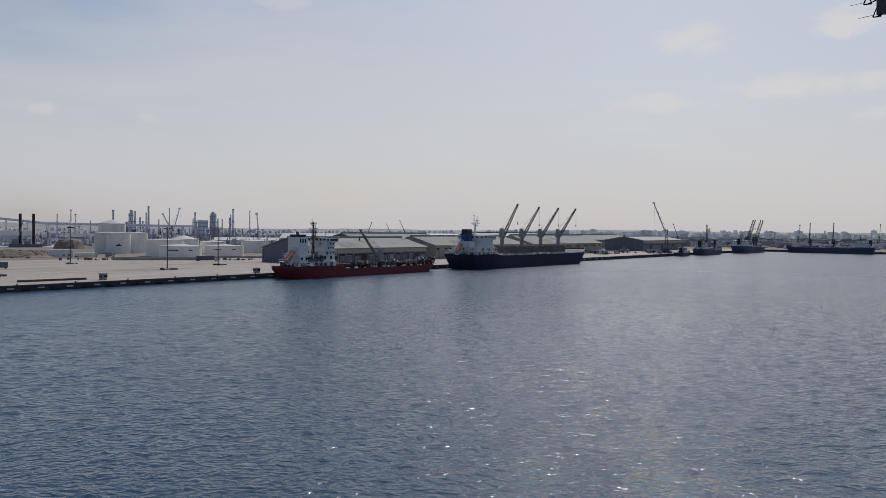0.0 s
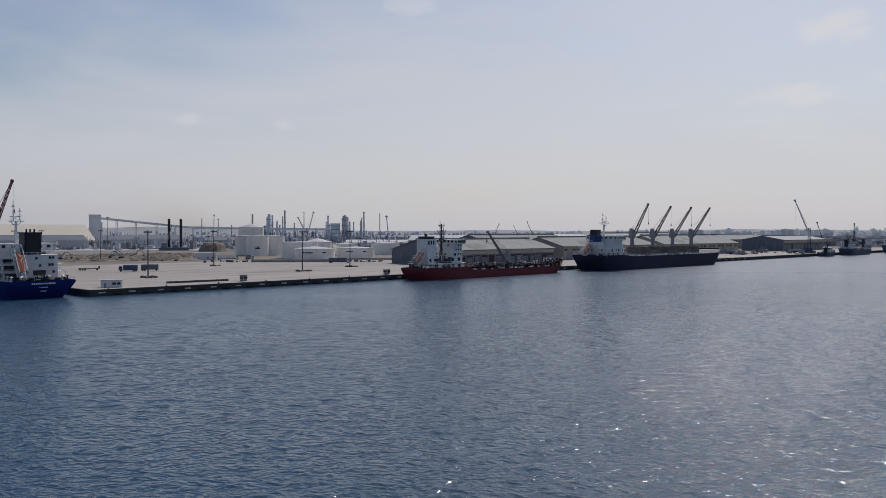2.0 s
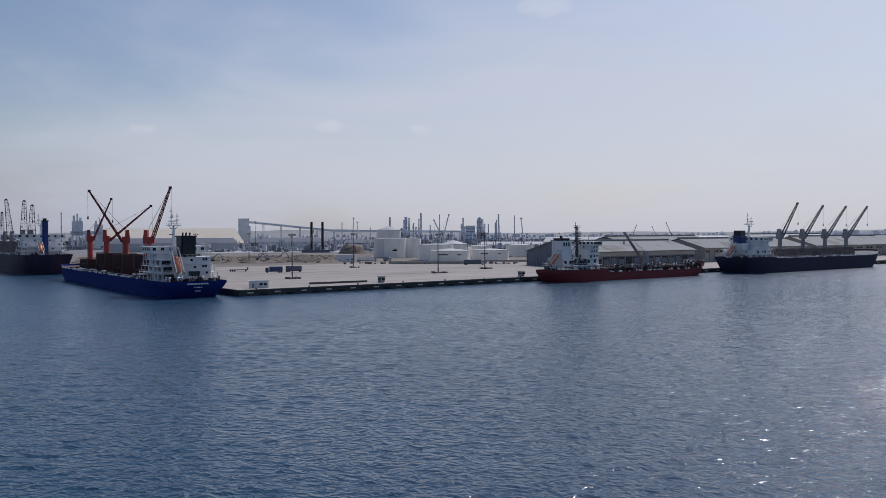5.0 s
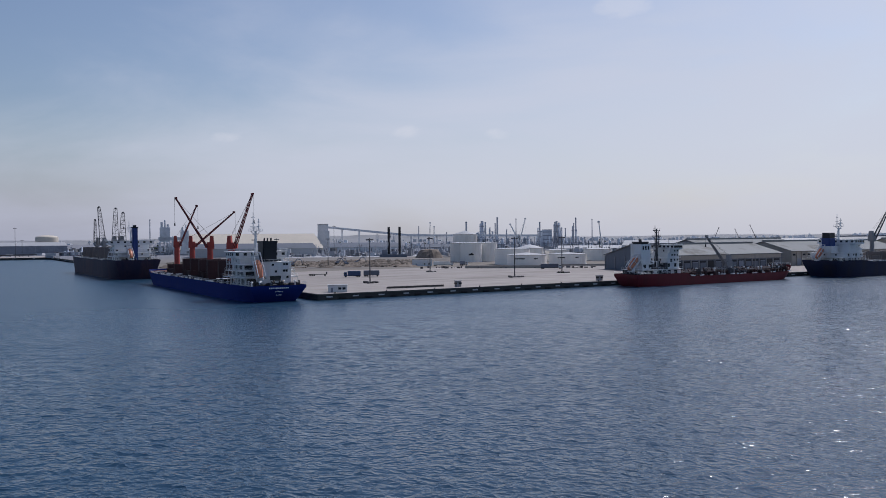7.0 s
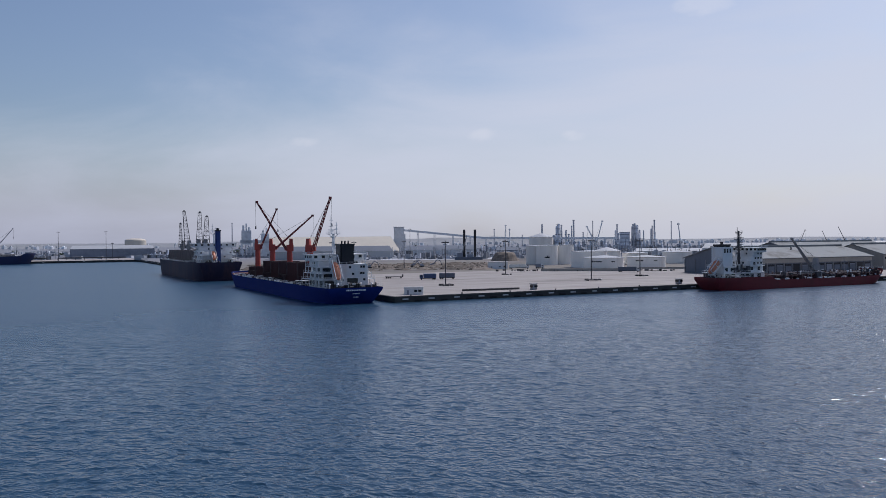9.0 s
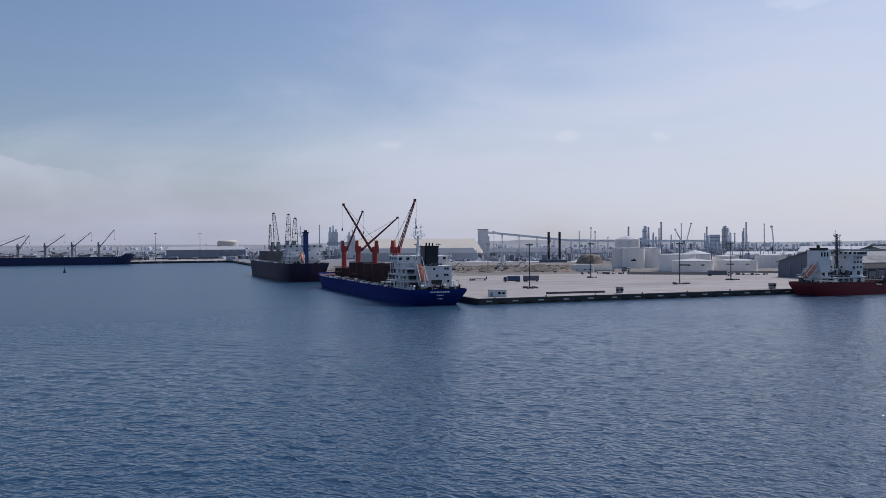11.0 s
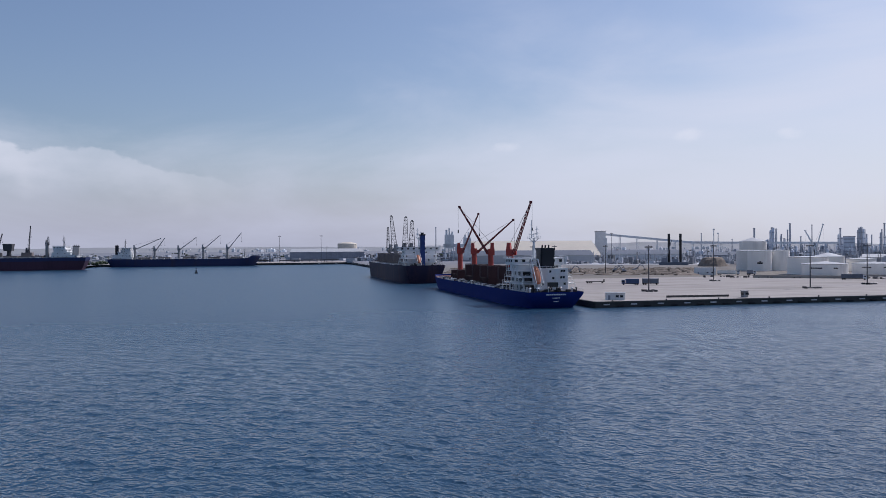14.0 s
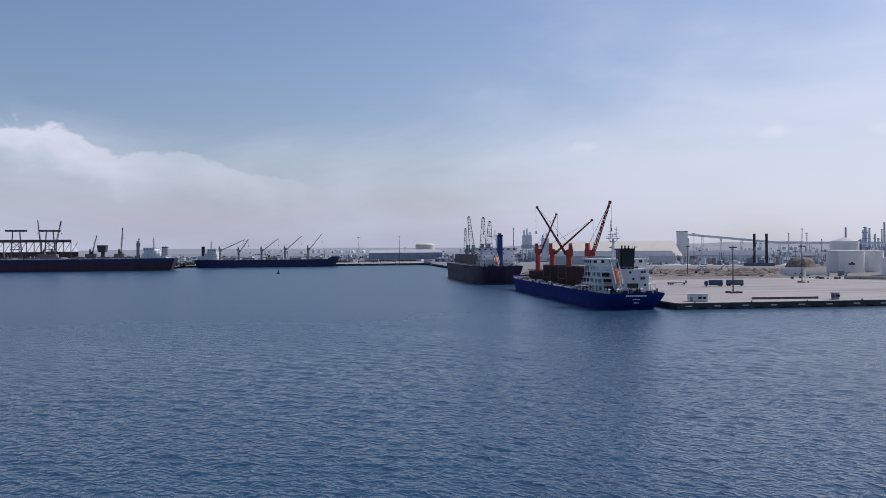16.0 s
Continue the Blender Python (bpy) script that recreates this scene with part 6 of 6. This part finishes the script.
for k, (s0, s1, d) in enumerate(((-330, -225, 1012), (-210, -120, 1020), (-105, -10, 1016))):
    pl = thing("pipeline", spot(s0, d, QUAY + 0.12), "dark pipeline on low supports along the far quay", "pipeline", "far quay pipelines")
    for i, y in enumerate((0, 1.6, 3.2)):
        bm = bmesh.new()
        tube(bm, (0, y, 2.6 + 0.4 * (i % 2)), (s1 - s0, y, 2.6 + 0.4 * (i % 2)), 0.6, n=8)
        part("pipe", bm, STEEL_DARK, pl)
    for i in range(int((s1 - s0) / 12) + 1):
        bm = bmesh.new()
        box(bm, i * 12 - 0.4, i * 12 + 0.4, -0.8, 4.0, 0, 2.3)
        part("support", bm, CRANE_DARK, pl)

# ---- navigation buoy ----
by = thing("buoy", pose(-785, 488, 0), "small black harbour buoy floating in the basin", "buoy")
bm = bmesh.new()
lathe(bm, [(1.2, -0.5), (1.7, 0.0), (1.7, 0.7), (0.9, 1.0), (0.6, 3.2), (0.2, 3.6)], 14)
part("body", bm, STEEL_DARK, by, "", True)
bm = bmesh.new()
tube(bm, (0, 0, 3.4), (0, 0, 5.2), 0.15, n=6)
lathe(bm, [(0.1, 4.6), (0.6, 4.6), (0.1, 5.6)], 8)
part("topmark", bm, STEEL_DARK, by)

# ---- distance ----
INV = GRID.inverted()


def on_land(x, y, margin):
    g = INV @ Vector((x, y, 0))
    if g.x > 1155 + margin:
        return True
    if g.x > 0:
        return g.y > 270
    if g.x > -365:
        return g.y > 960 + margin
    return g.y > 850 + margin


bm = bmesh.new()
N = 260
for layer, (dist, base, amp) in enumerate(((4250, 10, 10), (4700, 16, 22))):
    lower, upper = [], []
    for i in range(N + 1):
        az = radians(-45 + 150 * i / N)
        h = base + amp * (0.5 + noise.noise(Vector((i * 0.045, layer * 9.1, 0))) * 0.9 + 0.25 * noise.noise(Vector((i * 0.31, layer * 3.0, 2))))
        h *= 1.0 if az < 0.75 else 0.8
        x, y = -math.sin(az), math.cos(az)
        lower.append(bm.verts.new((x * (dist - 250), y * (dist - 250), QUAY - 1)))
        upper.append(bm.verts.new((x * dist, y * dist, max(6, h))))
    far = [bm.verts.new((v.co.x * 1.03, v.co.y * 1.03, QUAY - 1)) for v in upper]
    for i in range(N):
        bm.faces.new((lower[i], lower[i + 1], upper[i + 1], upper[i]))
        bm.faces.new((upper[i], upper[i + 1], far[i + 1], far[i]))
whole("hills", bm, HILL, pose(0, 0, 0), "low hills along the horizon with haze in their colour", kind="structure", smooth=True)

bm = bmesh.new()
rnd = random.Random(77)
for i in range(900):
    az = rnd.choice((rnd.uniform(-36, -3), rnd.uniform(-36, 14), rnd.uniform(-36, 62)))
    dist = rnd.uniform(3600, 4400)
    a = radians(az)
    x, y = -math.sin(a) * dist, math.cos(a) * dist
    w, h = rnd.uniform(5, 19), rnd.uniform(5, 15)
    if az < -7:
        w *= rnd.uniform(0.9, 1.7)
        h += rnd.choice((1, 3, 5, 8, 11, 14, 17, 24)) * min(1.0, 0.45 - 0.06 * (az + 7)) * (1.0 if noise.noise(Vector((az * 0.7, 0, 3))) > -0.1 else 0.5)
    elif az < 0:
        h += rnd.choice((0, 0, 2, 3, 5, 8, 12))
    box(bm, x - w / 2, x + w / 2, y - w / 3, y + w / 3, QUAY - 0.5, QUAY + h)
    if rnd.random() < 0.4:
        box(bm, x - w / 5, x + w / 6, y - w / 6, y + w / 6, QUAY + h - 0.5, QUAY + h + 4)
whole("distant_town", bm, CITY, pose(0, 0, 0), "pale blocks of a distant town with haze in their colour", "buildings", kind="stuff")

bm = bmesh.new()
for i in range(1500):
    az = rnd.uniform(-32, 74)
    dist = rnd.uniform(1250, 2400)
    a = radians(az)
    x, y = -math.sin(a) * dist, math.cos(a) * dist
    w, d, h = rnd.uniform(3, 26), rnd.uniform(3, 12), rnd.uniform(1.5, 6.5)
    if not on_land(x, y, 60):
        continue
    box(bm, x - w / 2, x + w / 2, y - d / 2, y + d / 2, QUAY - 0.3, QUAY + h, rnd.choice((1, 1, 0.8)))
for i in range(1100):
    a = radians(rnd.uniform(-34, 2))
    dist = rnd.uniform(1500, 3300)
    x, y = -math.sin(a) * dist, math.cos(a) * dist
    w, h = rnd.uniform(5, 34), rnd.uniform(2, 8.5)
    if on_land(x, y, 60):
        box(bm, x - w / 2, x + w / 2, y - 5, y + 5, QUAY - 0.3, QUAY + h, rnd.choice((1, 1, 0.85)))
for i in range(2000):
    a = radians(rnd.uniform(5, 33.5))
    dist = rnd.uniform(1080, 1480) if a > 0.34 else rnd.uniform(930, 1700)
    x, y = -math.sin(a) * dist, math.cos(a) * dist
    w, d, h = rnd.uniform(1, 9), rnd.uniform(2, 7), rnd.uniform(1.0, 3.8) + (rnd.uniform(0, 7) if rnd.random() < 0.2 else 0)
    box(bm, x - w / 2, x + w / 2, y - d / 2, y + d / 2, QUAY - 0.3, QUAY + h, rnd.choice((1, 1, 0.7)))
    if rnd.random() < 0.25:
        box(bm, x - 0.3, x + 0.3, y - 0.3, y + 0.3, QUAY + h - 0.5, QUAY + h + rnd.uniform(3, 11))
whole("industrial_yards", bm, YARD, pose(0, 0, 0), "scattered low grey industrial buildings", "buildings", kind="stuff")

bm = bmesh.new()
for i in range(500):
    az, dist = rnd.choice(((rnd.uniform(-30, 75), rnd.uniform(1500, 3200)), (rnd.uniform(58, 72), rnd.uniform(1290, 1360)), (rnd.uniform(55, 62), rnd.uniform(1260, 1320))))
    a = radians(az)
    c = Vector((-math.sin(a) * dist, math.cos(a) * dist, QUAY))
    if not on_land(c.x, c.y, 8):
        continue
    for k in range(5):
        p = c + Vector((rnd.uniform(-5, 5), rnd.uniform(-5, 5), rnd.uniform(0.5, 3)))
        bmesh.ops.create_icosphere(bm, subdivisions=1, radius=rnd.uniform(1.2, 2.8), matrix=Matrix.Translation(p))
for v in bm.verts:
    v.co += Vector((noise.noise(v.co * 0.9), noise.noise(v.co * 0.8 + Vector((5, 1, 2))), noise.noise(v.co * 0.7))) * 0.9
whole("scrub", bm, BUSH, pose(0, 0, 0), "dark green scrub and low trees on the flats", "bushes", kind="stuff")

bm = bmesh.new()
for i in range(75):
    a = radians(rnd.uniform(12.5, 24.5))
    dist = rnd.uniform(654, 672)
    p = Vector((-math.sin(a) * dist, math.cos(a) * dist, 0))
    w, d, h = rnd.uniform(0.4, 3.2), rnd.uniform(0.4, 1.6), rnd.uniform(0.3, 1.7)
    if rnd.random() < 0.9:
        box(bm, p.x - w / 2, p.x + w / 2, p.y - d / 2, p.y + d / 2, QUAY + 0.05, QUAY + 0.1 + h, rnd.choice((1, 0.8)))
for sx, dy in ((58.1, 65.2), (155.5, 165.3), (156.3, 66.1), (215.3, 92.9)):
    for k in range(7):
        p = spot(sx + rnd.uniform(-5, 5), dy + rnd.uniform(-3, 3)).translation
        box(bm, p.x - rnd.uniform(0.3, 1.5), p.x + rnd.uniform(0.3, 1.5), p.y - 0.4, p.y + 0.4, QUAY + 0.1, QUAY + rnd.uniform(0.5, 1.2))
whole("yard_clutter", bm, CLUTTER, pose(0, 0, 0), "scattered drums, crates and pipe pieces on the yard", "clutter", kind="stuff")

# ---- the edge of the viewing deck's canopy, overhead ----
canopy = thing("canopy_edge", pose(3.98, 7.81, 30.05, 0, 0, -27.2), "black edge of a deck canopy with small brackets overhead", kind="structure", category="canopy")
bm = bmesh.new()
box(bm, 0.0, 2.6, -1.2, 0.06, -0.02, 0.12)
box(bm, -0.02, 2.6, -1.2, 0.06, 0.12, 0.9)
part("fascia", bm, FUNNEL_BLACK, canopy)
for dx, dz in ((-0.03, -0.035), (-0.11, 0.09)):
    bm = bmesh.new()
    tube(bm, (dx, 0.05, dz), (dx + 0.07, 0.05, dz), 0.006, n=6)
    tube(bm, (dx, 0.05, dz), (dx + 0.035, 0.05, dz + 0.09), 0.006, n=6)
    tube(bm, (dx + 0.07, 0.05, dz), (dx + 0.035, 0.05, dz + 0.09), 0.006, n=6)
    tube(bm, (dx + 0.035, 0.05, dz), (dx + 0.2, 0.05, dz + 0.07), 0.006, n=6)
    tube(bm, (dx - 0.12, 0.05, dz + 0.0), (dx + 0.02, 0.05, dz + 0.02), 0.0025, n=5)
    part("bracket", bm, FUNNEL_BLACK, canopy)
